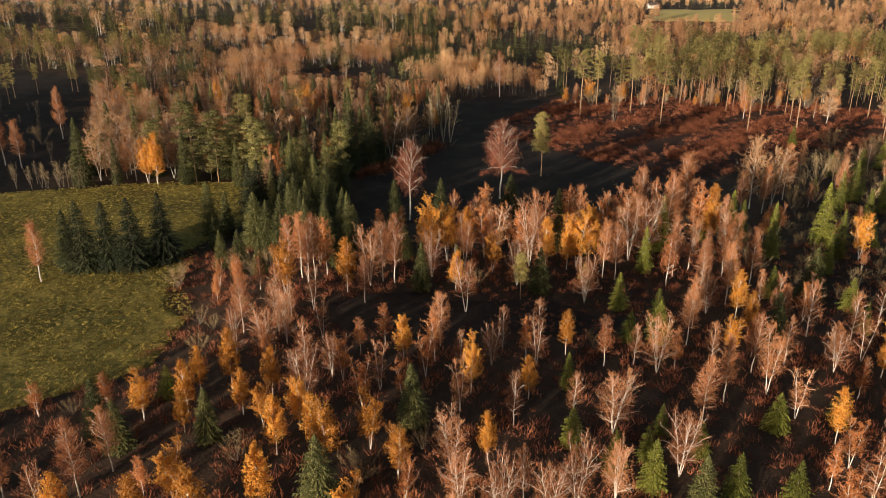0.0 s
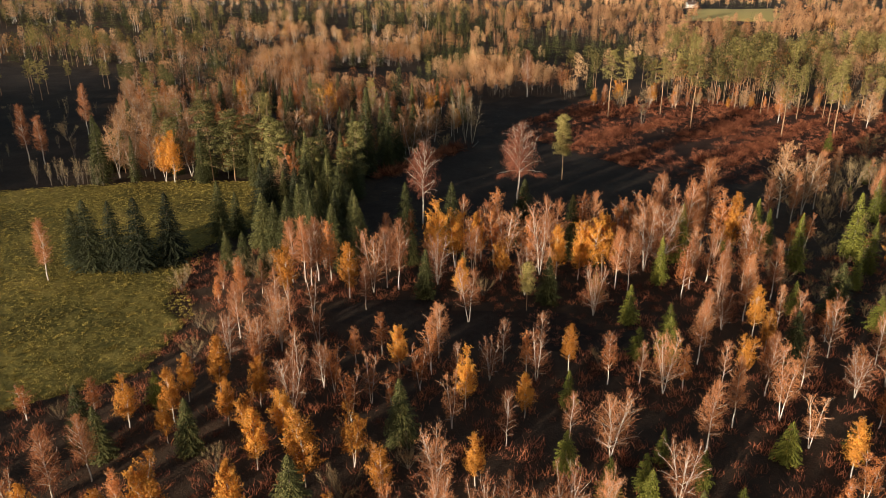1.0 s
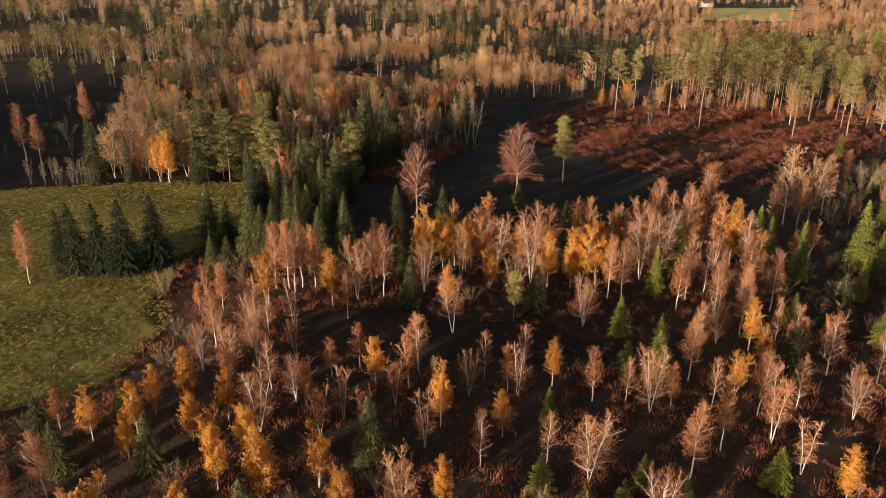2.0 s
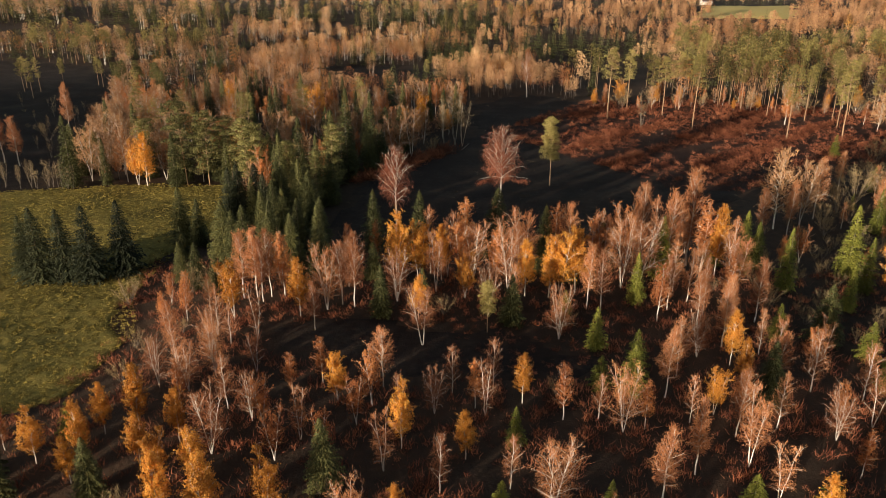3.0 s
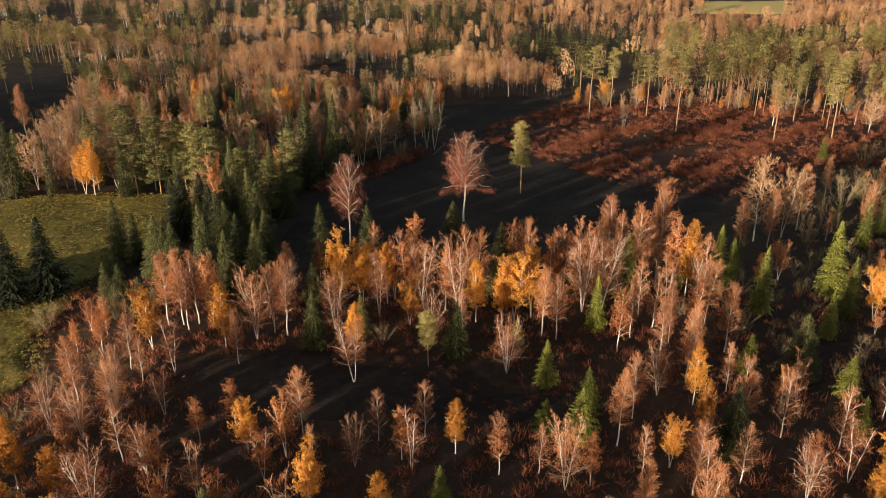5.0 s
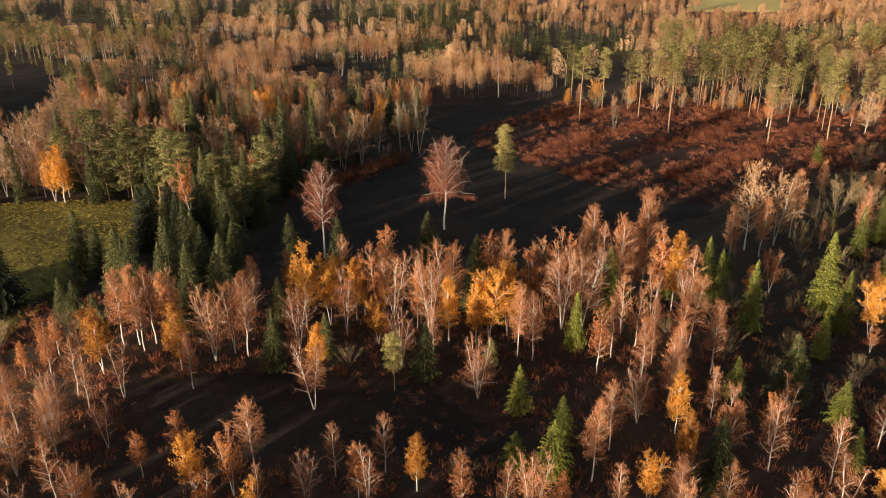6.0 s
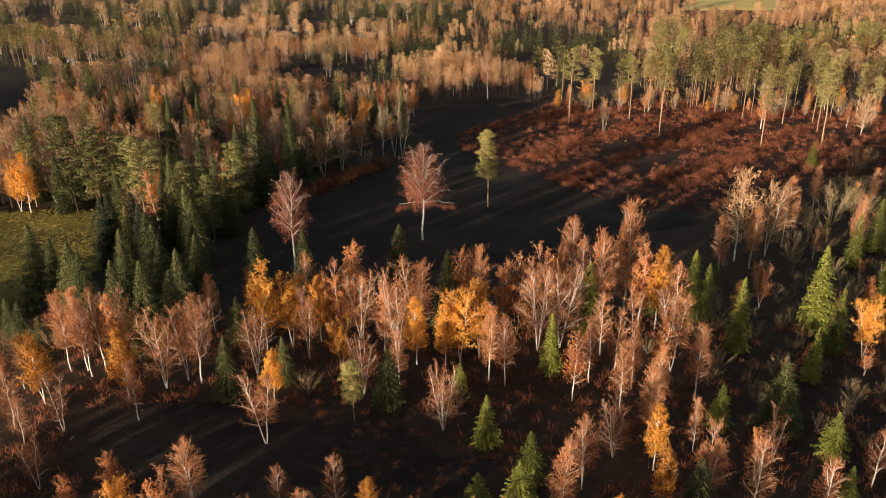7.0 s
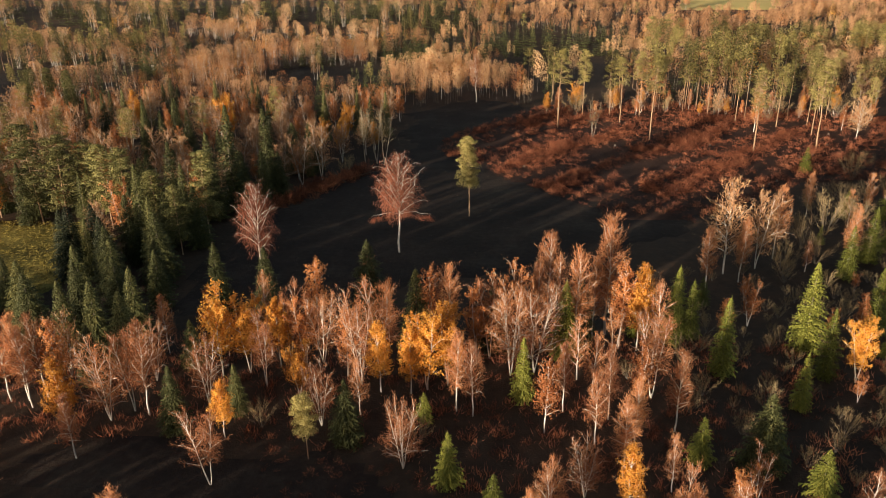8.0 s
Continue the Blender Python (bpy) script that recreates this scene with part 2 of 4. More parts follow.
def broadleaf(seed, h, spread, base, limbs, pieces, style, rise=52, stems=1, lean=0.03, fine=1.0, stout=False, arms=()):
    """Birch-like tree: bole, arched limbs, branchlets, and a crown of twigs or leaves. Returns wood and crown."""
    rng = random.Random(seed)
    wood, crown = Shape(), Shape()
    spots = []
    for st in range(stems):
        az0 = 2 * math.pi * st / stems + rng.random()
        tilt = (0.16 if stems > 1 else lean) * rng.uniform(0.6, 1.3)
        hh = h * rng.uniform(0.85, 1.0) if st else h
        bole = []
        for i in range(8):
            q = i / 7
            bole.append(Vector((math.cos(az0) * tilt * hh * q + rng.gauss(0, 0.006) * hh * (0 < i),
                                math.sin(az0) * tilt * hh * q + rng.gauss(0, 0.006) * hh * (0 < i), -0.3 + (hh + 0.3) * q)))
        r0 = hh * (0.012 if stout else 0.0095) / (stems ** 0.4)
        wood.tube(bole, [r0 * (1 - 0.93 * i / 7) + 0.012 for i in range(8)], 6)

        def on_bole(q):
            s = q * 7
            i = min(int(s), 6)
            return bole[i].lerp(bole[i + 1], s - i)

        def room(p):
            """How far p reaches towards the crown's egg-shaped outline: 1 on it."""
            q = (p.z / hh - base * 0.8) / (1.02 - base * 0.8)
            c = on_bole(min(1, max(0, p.z / hh)))
            wide = spread * math.sqrt(max(0.0, 1 - ((q - 0.36) / 0.65) ** 2)) if q > 0.36 else spread * math.sqrt(max(0.0, 1 - ((q - 0.36) / 0.48) ** 2))
            return math.hypot(p.x - c.x, p.y - c.y) / max(0.05, wide)

        for az, reach in arms:                      # long low limbs that reach out past the crown
            p, pts = on_bole(base), []
            for i in range(7):
                q = i / 6
                pts.append(p + Vector((math.cos(az), math.sin(az), 0)) * reach * q + Vector((0, 0, reach * (0.05 * math.sin(q * 6.0) + 0.10 * q - 0.12 * q ** 4))) + rnd_dir(rng) * 0.16 * (i > 0))
            wood.tube(pts, [r0 * 0.34 * (1 - 0.85 * i / 6) for i in range(7)], 4)
            spots += [(pts[i] - Vector((0, 0, 0.6)), pts[i + 1] - Vector((0, 0, 0.9))) for i in (2, 3, 4, 4, 5, 5, 5)] * 7
        n = max(4, limbs // stems)
        for k in range(n):
            q = base + (0.95 - base) * ((k + rng.random() * 0.8) / n)
            rel = (q - base) / (1 - base)
            az = k * 2.39996 + rng.gauss(0, 0.35)
            up = radians(44 + 22 * rel + rng.gauss(0, 6) if stout else min(78, rise - 24 + 40 * rel + rng.gauss(0, 9)))
            p, pts = on_bole(q), []
            d = Vector((math.cos(az) * math.cos(up), math.sin(az) * math.cos(up), math.sin(up)))
            limit, step = rng.uniform(0.82, 0.96) if stout else rng.uniform(0.70, 0.92), spread * 0.09
            while len(pts) < 16 and (len(pts) < 4 or room(p) < limit):
                pts.append(p.copy())
                p = p + d * step
                d = (d + Vector((d.x * 0.3, d.y * 0.3, 0.25 if style == "weep" else -0.12)) * 0.11 + rnd_dir(rng) * (0.13 if stout else 0.1)).normalized()
            pts = [pts[round(i * (len(pts) - 1) / 4)] for i in range(5)]
            length = (pts[4] - pts[0]).length
            rl = (r0 * (1 - q) * 0.5 + 0.0022 * h) if stout else (r0 * (1 - q) * 0.6 + 0.0019 * h) * 1.15
            wood.tube(pts, [rl, rl * 0.8, rl * 0.6, rl * 0.4, 0.014], 3)
            for j in range(4):
                a = pts[j].lerp(pts[j + 1], rng.uniform(0.3, 1))
                dd = ((pts[j + 1] - pts[j]).normalized() + rnd_dir(rng) * 0.75 + Vector((0, 0, 0.15))).normalized()
                b = a + dd * length * 0.24
                c = b + (dd + Vector((0, 0, -0.6 if style == "weep" else 0.1))).normalized() * length * 0.2
                if stout:
                    wood.tube([a, b, c], [rl * 0.4, rl * 0.25, 0.01], 3)
                elif j > 0:
                    sliver(wood, a, (c - a).normalized(), (c - a).length, rl * 0.9, rng)
                spots += [(a, b), (b, c)]
            spots += [(pts[2], pts[3]), (pts[3], pts[4]), (pts[3], pts[4])] if stout else [(pts[1], pts[2]), (pts[2], pts[3]), (pts[3], pts[4])]
        spots += [(on_bole(0.8), on_bole(0.9)), (on_bole(0.9), on_bole(1.0))] * 3
    mid = h * (base * 0.8 + (1.02 - base * 0.8) * 0.42)
    half = h * (1.02 - base * 0.8) * 0.5
    salt = seed * 1.7

    def egg():
        """A place in the crown's lumpy egg, mostly near its skin, with gaps where the noise is low."""
        for _ in range(12):
            d = rnd_dir(rng)
            lump = noise.noise((d.x * 2.6 + salt, d.y * 2.6, d.z * 2.6))
            far = rng.random() ** 0.36 * (0.9 + 0.34 * lump)
            wide = spread * (0.97 if d.z < 0 or stout else 0.97 - 0.22 * d.z)
            p = Vector((d.x * wide * far, d.y * wide * far, mid + d.z * half * far * (1.08 if d.z > 0 else 0.86)))
            if noise.noise((p.x * 0.75 + salt, p.y * 0.75, p.z * 0.6)) > -0.16:
                break
        return p

    for k in range(pieces):
        if rng.random() < (0.40 if style == "weep" else 0.5):
            a, b = rng.choice(spots)
            p = a.lerp(b, rng.random()) + rnd_dir(rng) * rng.random() * 0.035 * h
        else:
            p = egg()
        out = Vector((p.x / spread, p.y / spread, (p.z - mid) / half * 0.8))
        out = out.normalized() if out.length > 0.01 else Vector((1, 0, 0))
        if style == "gold":
            leaf(crown, p, h * rng.uniform(0.008, 0.0145) * fine, rng, out)
        elif style == "weep":
            d = (out * 0.3 + Vector((0, 0, -0.75)) + rnd_dir(rng) * 0.5).normalized()
            sliver(crown, p, d, h * rng.uniform(0.022, 0.05), h * 0.0030 * fine, rng, out)
        else:
            d = (out * 0.6 + Vector((0, 0, 0.25)) + rnd_dir(rng) * 0.6).normalized()
            sliver(crown, p, d, h * rng.uniform(0.020, 0.042), h * 0.0046 * fine, rng, out)
    return wood, crown


def spruce(seed, h, radius, levels, per_level, segs):
    """Tiers of boughs that dip and lift again at the tip, each a frond of side sprays."""
    rng = random.Random(seed)
    wood, crown = Shape(), Shape()
    wood.tube([Vector((0, 0, -0.3)), Vector((0.01 * h, 0, h * 0.5)), Vector((0.005 * h, 0.005 * h, h))], [h * 0.014, h * 0.008, 0.015], 5)
    uneven = [rng.uniform(0.82, 1.14) for _ in range(7)]
    for k in range(levels):
        q = 0.05 + 0.94 * (k + rng.random() * 0.5) / levels
        z = h * q
        taper = (1 - q) ** 0.72 * (1.06 if q > 0.2 else 0.8 + 1.3 * q)
        for j in range(max(4, round(per_level * (1 - 0.45 * q)))):
            az = 2 * math.pi * (j + rng.random() * 0.8) / per_level + k * 1.1
            reach = radius * taper * rng.choice((rng.uniform(0.55, 0.85), rng.uniform(0.85, 1.1))) * uneven[int(az * 1.1) % 7] + 0.12
            out = Vector((math.cos(az), math.sin(az), 0))
            side = Vector((-out.y, out.x, 0))
            dip = rng.uniform(0.16, 0.34) * (1.15 - 0.9 * q)
            pts = [Vector((0.006 * h, 0.003 * h, z)) + out * reach * (0.12 + 0.88 * i / segs)
                   + Vector((0, 0, reach * dip * (0.25 * (i / segs) - 1.45 * (i / segs) ** 2 + 0.55 * (i / segs) ** 3))) for i in range(segs + 1)]
            for i in range(segs):
                w = reach * (0.26 if segs > 2 else 0.36 if segs > 1 else 0.42) * (1 - 0.55 * i / segs) * rng.uniform(0.6, 1.2)
                drop = Vector((0, 0, -w * rng.uniform(0.15, 0.75)))
                for sg in (-1, 1):
                    tip = pts[i].lerp(pts[i + 1], rng.uniform(0.7, 1.4)) + side * sg * w + drop
                    crown.tri(pts[i], tip, pts[i + 1])
    for _ in range(levels * per_level * (6 if segs > 2 else 1)):
        q = 0.05 + 0.93 * rng.random() ** 1.4
        a = rng.random() * 6.283
        far = radius * (1 - q) ** 0.72 * (1.0 if q > 0.2 else 0.75 + 1.25 * q) * uneven[int(a * 1.1) % 7] * rng.uniform(0.45, 0.98)
        out = Vector((math.cos(a), math.sin(a), 0.55))
        leaf(crown, Vector((math.cos(a) * far, math.sin(a) * far, h * q - 0.12 * far)), h * rng.uniform(0.007, 0.014) * (1 if segs > 2 else 2), rng, out, 0.45)
    crown.tri(Vector((-0.08, 0, h * 0.95)), Vector((0.1, 0.05, h * 0.95)), Vector((0.005 * h, 0.005 * h, h * 1.02)))
    return wood, crown


def pine(seed, h, spread, base, clumps, pieces, flat=0.6):
    """A bare bole under a ragged crown of needle pads, each lit from above and dark beneath."""
    rng = random.Random(seed)
    wood, crown = Shape(), Shape()
    lx, ly = rng.gauss(0, 0.02), rng.gauss(0, 0.02)
    bole = [Vector((lx * h * q * q + rng.gauss(0, 0.003) * h, ly * h * q * q, -0.3 + (h * 0.96 + 0.3) * q)) for q in (0, 0.2, 0.4, 0.6, 0.8, 1)]
    wood.tube(bole, [h * 0.0085, h * 0.0076, h * 0.0066, h * 0.0054, h * 0.0036, 0.03], 6)
    for k in range(clumps):
        q = base + (1.01 - base) * ((k + 0.6 * rng.random()) / clumps) ** 0.95
        rel = (q - base) / (1 - base)
        reach = spread * (0.30 + 0.70 * math.sin(math.pi * (0.22 + 0.70 * rel))) * rng.uniform(0.25, 1.0)
        az = k * 2.39996 + rng.gauss(0, 0.5)
        s = min(q, 0.999) * 5
        i = min(int(s), 4)
        root = bole[i].lerp(bole[i + 1], s - i)
        c = root + Vector((math.cos(az) * reach, math.sin(az) * reach, reach * rng.uniform(0.0, 0.4)))
        wood.tube([root, root.lerp(c, 0.5) - Vector((0, 0, 0.05 * reach)), c], [h * 0.0034, h * 0.0024, 0.02], 3)
        size = spread * rng.uniform(0.34, 0.56) * (1.1 - 0.25 * rel)
        for _ in range(pieces):
            d = rnd_dir(rng)
            if d.z < -0.35 and rng.random() < 0.6:
                d.z = -d.z
            p = c + Vector((d.x * size * 1.15, d.y * size * 1.15, d.z * size * flat)) * rng.uniform(0.55, 1.02)
            leaf(crown, p, spread * rng.uniform(0.045, 0.078), rng, Vector((d.x, d.y, d.z / flat)) + Vector((0, 0, 0.25)), 0.45)
    return wood, crown


def bush(seed, h, spread, stems, pieces, width=0.0055):
    rng = random.Random(seed)
    wood, crown = Shape(), Shape()
    runs = []
    for k in range(stems):
        az, open_ = rng.random() * 6.283, rng.uniform(0.1, 0.75)
        d = Vector((math.cos(az) * open_, math.sin(az) * open_, 1)).normalized()
        p = Vector((math.cos(az) * 0.1, math.sin(az) * 0.1, -0.2))
        length, pts = h * rng.uniform(0.75, 1.0), []
        for i in range(4):
            pts.append(p.copy())
            p = p + d * length / 3
            d = (d + Vector((d.x, d.y, 0.25)) * spread * 0.12 + rnd_dir(rng) * 0.08).normalized()
        wood.tube(pts, [h * 0.006, h * 0.005, h * 0.003, 0.006], 3)
        runs += [(pts[1], pts[2]), (pts[2], pts[3]), (pts[2], pts[3])]
    for _ in range(pieces):
        a, b = rng.choice(runs)
        p = a.lerp(b, rng.random()) + rnd_dir(rng) * 0.04 * h
        d = ((b - a).normalized() + rnd_dir(rng) * 0.75).normalized()
        sliver(crown, p, d, h * rng.uniform(0.08, 0.24), h * width, rng)
    return wood, crown


class Nursery:
    """Grows a few plants of each kind, then plants copies that share their meshes."""

    def __init__(self):
        self.kinds, self.used = {}, set()

    def grow(self, key, name, label, category, group, height, makers, wood_mat, crown_mat, wood_name="trunk"):
        stock = []
        for wood, crown in makers:
            ob = new(name)
            part(wood_name, wood, wood_mat, ob, smooth=True)
            part("crown", crown, crown_mat, ob)
            stock.append(tagged(ob, label, category, group))
        self.kinds[key] = (stock, height)

    def plant(self, key, x, y, h, rng, label="", turn=None):
        stock, height = self.kinds[key]
        ob = rng.choice(stock)
        s = h / height
        m = Matrix.LocRotScale((x, y, ground_z(x, y)), Euler((0, 0, rng.random() * 6.283 if turn is None else turn)), (s * rng.uniform(0.92, 1.1), s * rng.uniform(0.92, 1.1), s))
        if ob in self.used:
            ob = copy_thing(ob, m @ Matrix.Diagonal([1 / a for a in ob.scale] + [1]))
        else:
            self.used.add(ob)
            ob.matrix_basis = m
        return tagged(ob, label)

    def tidy(self):
        for stock, _ in self.kinds.values():
            for ob in stock:
                if ob not in self.used:
                    for o in (*ob.children_recursive, ob):
                        bpy.data.objects.remove(o)


def ground_z(x, y):
    q = min(1.0, max(0.0, (y - 560) / 440))
    n = min(1.0, max(0.0, (172 - y) / 34))
    e = min(1.0, max(0.0, (x + 52) / 26))
    return 3.0 * n * n * (3 - 2 * n) * e * e * (3 - 2 * e) + 20 * q * q * (3 - 2 * q) + 0.5 * noise.noise((x * 0.012, y * 0.012, 0.0)) + 0.22 * noise.noise((x * 0.06, y * 0.06, 3.0))


# ---------------------------------------------------------------- the plan
CLEARING = [(-24, 150), (-25, 185), (-26, 212), (-11, 246), (2, 285), (3, 350), (28, 390), (62, 366), (84, 346), (118, 345),
            (130, 312), (152, 297), (186, 288), (178, 262), (140, 260), (105, 235), (85, 205), (60, 192), (40, 180), (25, 172), (0, 175)]
MEADOW = [(-240, 120), (-170, 180), (-132, 194), (-109, 203), (-83, 209), (-60, 209), (-50, 197), (-50, 172), (-55, 150), (-54, 134), (-46, 118), (-46, 98), (-66, 84), (-140, 60)]
FIELD = [(222, 830), (238, 880), (256, 930), (285, 985), (390, 990), (372, 920), (348, 860), (330, 830)]
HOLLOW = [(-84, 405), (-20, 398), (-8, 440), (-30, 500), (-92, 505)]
OPENINGS = [(275, 785, 62, 40), (80, 492, 46, 72), (-250, 375, 50, 60), (-210, 450, 40, 30), (-430, 690, 90, 60), (-250, 650, 60, 26),
            (250, 620, 60, 24), (150, 760, 90, 22), (-300, 900, 200, 40), (100, 930, 110, 24), (-100, 1150, 400, 40), (500, 1120, 200, 40)]
BRUSH = [(64, 218), (44, 246), (30, 266), (14, 284), (24, 312), (60, 366), (100, 376), (160, 360), (215, 322), (205, 262), (125, 248), (84, 212)]
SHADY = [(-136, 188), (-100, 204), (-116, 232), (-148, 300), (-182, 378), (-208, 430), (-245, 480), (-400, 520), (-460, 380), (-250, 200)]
SHRUBS = [(60, 140), (66, 160), (84, 170), (104, 178), (130, 186), (150, 150), (112, 112), (80, 112), (66, 124)]
GLADE = [(-20, 108), (0, 102), (26, 101), (35, 110), (22, 118), (-6, 121), (-22, 118)]


def sheet(name, poly, material, lift, step, label, category, hummocks=0.0):
    """A patch of ground that follows the land, a little above the main sheet."""
    xs, ys = [p[0] for p in poly], [p[1] for p in poly]
    v, f, ids = [], [], {}

    def vert(i, j):
        if (i, j) not in ids:
            x, y = i * step, j * step
            ids[i, j] = len(v)
            v.append((x, y, ground_z(x, y) + lift + hummocks * noise.noise((x * 0.55, y * 0.42, 17.0))))
        return ids[i, j]

    for i in range(int(min(xs) // step), int(max(xs) // step) + 1):
        for j in range(int(min(ys) // step), int(max(ys) // step) + 1):
            cx, cy = (i + 0.5) * step, (j + 0.5) * step
            wob = (12 if hummocks else 4 * step) * noise.noise((cx * 0.05, cy * 0.05, 7.0))
            if inside(poly, cx + wob, cy + wob * 0.7):
                a, b, c, d = vert(i, j), vert(i + 1, j), vert(i + 1, j + 1), vert(i, j + 1)
                f += [(a, b, c), (a, c, d)]
    uses = np.bincount(np.array(f).ravel(), minlength=len(v))
    v = np.array(v)
    v[uses < 6, 2] -= lift + 0.3
    ob = new(name, mesh_from(name, v, np.array(f), [material], smooth=True))
    return tagged(ob, label, category, kind="structure")


def ground():
    """One sheet out to the horizon, fine where it is near."""
    rings = [0.0] + [20 * 1.05 ** k for k in range(120)]
    spokes, v, f = 120, [], []
    for r in rings:
        for s in range(spokes):
            a = 2 * math.pi * s / spokes
            x, y = r * math.sin(a) + 20, r * math.cos(a) + 190
            v.append((x, y, ground_z(x, y)))
    for i in range(len(rings) - 1):
        for s in range(spokes):
            a, b = i * spokes + s, i * spokes + (s + 1) % spokes
            f += [(a, b, b + spokes), (a, b + spokes, a + spokes)]
    return tagged(new("ground", mesh_from("ground", np.array(v), np.array(f), [M_SOIL], smooth=True)),
                  "dark brown forest floor with leaf litter", "ground", kind="structure")


ground()
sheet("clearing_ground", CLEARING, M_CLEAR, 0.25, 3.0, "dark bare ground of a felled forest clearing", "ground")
sheet("meadow", MEADOW, M_MEADOW, 0.3, 0.9, "olive green rough meadow at the forest edge", "meadow", 0.22)
sheet("brush_ground", BRUSH, M_RED, 0.32, 2.0, "reddish brown litter under the brush", "ground")
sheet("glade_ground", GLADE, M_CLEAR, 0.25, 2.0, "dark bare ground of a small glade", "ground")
# Hollow and opening lie in shade; the near-black colour deepens it.
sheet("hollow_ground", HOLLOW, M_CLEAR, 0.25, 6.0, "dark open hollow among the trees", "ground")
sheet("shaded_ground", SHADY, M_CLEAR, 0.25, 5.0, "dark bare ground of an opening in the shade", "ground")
sheet("field", FIELD, M_FIELD, 0.8, 6.0, "pale yellow green farm field far off", "field")

# ---------------------------------------------------------------- stock of plants
nursery = Nursery()
nursery.grow("birch", "birch_tree", "leafless birch with white trunk and reddish brown twigs", "tree", "birches", 15,
             [broadleaf(10 + k, 15, (2.1, 2.6, 2.3, 2.9, 2.0)[k], 0.30, 26, 4600, "up", 62, 1 + (k == 3)) for k in range(5)], M_BIRCH, M_TWIG_RED)
nursery.grow("birch_fan", "birch_tree", "many-stemmed birch with pale stems and rusty twigs", "tree", "birches", 13,
             [broadleaf(20 + k, 13, 3.4, 0.16, 44, 5600, "up", 58, 4 + k) for k in range(3)], M_BIRCH, M_TWIG_RED)
nursery.grow("young_birch", "young_birch", "young leafless birch with thin pale stem", "tree", "young birches", 8,
             [broadleaf(25 + k, 8, 1.5, 0.20, 18, 2600, "up", 58, 1 + k % 2, fine=1.15) for k in range(4)], M_BIRCH, M_TWIG_RED)
nursery.grow("gold", "golden_tree", "birch in golden orange autumn leaf", "tree", "golden trees", 13,
             [broadleaf(30 + k, 13, 2.5 + 0.15 * k, 0.24, 26, 5400, "gold", 58, 1 + k % 2, fine=1.2) for k in range(4)], M_BIRCH, M_GOLD)
nursery.grow("rust", "rusty_tree", "tree with thinning rust brown autumn leaves", "tree", "rusty trees", 12,
             [broadleaf(40 + k, 12, 2.1 + 0.15 * k, 0.24, 20, 2600, "gold", 58, 1 + k % 2, fine=1.2) for k in range(4)], M_BIRCH, M_RUST)
nursery.grow("spruce", "spruce_tree", "dark green spruce with drooping branches", "tree", "spruces", 14,
             [spruce(50 + k, 14, 3.4 + 0.25 * k, 34, 13, 6) for k in range(4)], M_SPRUCE_BARK, M_SPRUCE)
nursery.grow("fir", "fir_tree", "broad black-green fir at the meadow", "tree", "firs", 15,
             [spruce(56 + k, 15, 3.9 + 0.3 * k, 32, 13, 5) for k in range(3)], M_SPRUCE_BARK, M_SPRUCE_DARK)
nursery.grow("young_spruce", "young_spruce", "bright yellow green young spruce", "tree", "young spruces", 9,
             [spruce(60 + k, 9, 2.5 + 0.25 * k, 24, 11, 4) for k in range(3)], M_SPRUCE_BARK, M_SPRUCE_Y)
nursery.grow("slim_spruce", "young_spruce", "slim yellow green young spruce among shrubs", "tree", "young spruces", 12,
             [spruce(64 + k, 12, 2.3 + 0.2 * k, 28, 11, 4) for k in range(3)], M_SPRUCE_BARK, M_SPRUCE_Y)
nursery.grow("pine", "pine_tree", "tall pine with bare orange trunk and clumped crown", "tree", "pines", 25,
             [pine(70 + k, 25, 2.9, 0.44 + 0.07 * (k % 3), 30, 120) for k in range(5)], M_PINE_BARK, M_PINE)
nursery.grow("broad_pine", "pine_tree", "broad pine with dense needles down to the ground", "tree", "pines", 22,
             [pine(75 + k, 22, 3.8, 0.20, 60, 115, 0.45) for k in range(3)], M_PINE_BARK, M_PINE_DARK)
nursery.grow("bush", "bare_bush", "tan leafless bush with fanned stems", "bush", "bare bushes", 6,
             [bush(80 + k, 6, 1.0, 16, 720, 0.0062) for k in range(4)], M_GREY, M_TAN, "stem")
nursery.grow("bare", "bare_tree", "slender grey leafless tree", "tree", "bare trees", 17,
             [broadleaf(90 + k, 17, 2.2, 0.35, 18, 700, "up", 62, 1 + k) for k in range(3)], M_GREY, M_TAN)
nursery.grow("forest_birch", "birch_tree", "broad woodland birch with brown leafless crown", "tree", "woodland birches", 14,
             [broadleaf(100 + k, 14, 4.0, 0.22, 24, 3200, "up", 56, 1 + k % 3, fine=2.0) for k in range(5)], M_BIRCH, M_TWIG)
nursery.grow("forest_spruce", "spruce_tree", "dark green woodland spruce", "tree", "woodland spruces", 18,
             [spruce(110 + k, 18, 2.9 + 0.3 * k, 34, 10, 5) for k in range(3)], M_SPRUCE_BARK, M_SPRUCE)
nursery.grow("forest_pine", "pine_tree", "woodland pine with a tall bare trunk", "tree", "woodland pines", 24,
             [pine(120 + k, 24, 2.7, 0.52 + 0.06 * (k % 3), 24, 90) for k in range(5)], M_PINE_BARK, M_PINE)

rng = random.Random(5)
placed = []


def plant(key, x, y, h, label="", turn=None):
    placed.append((x, y))
    return nursery.plant(key, x, y, h, rng, label, turn)


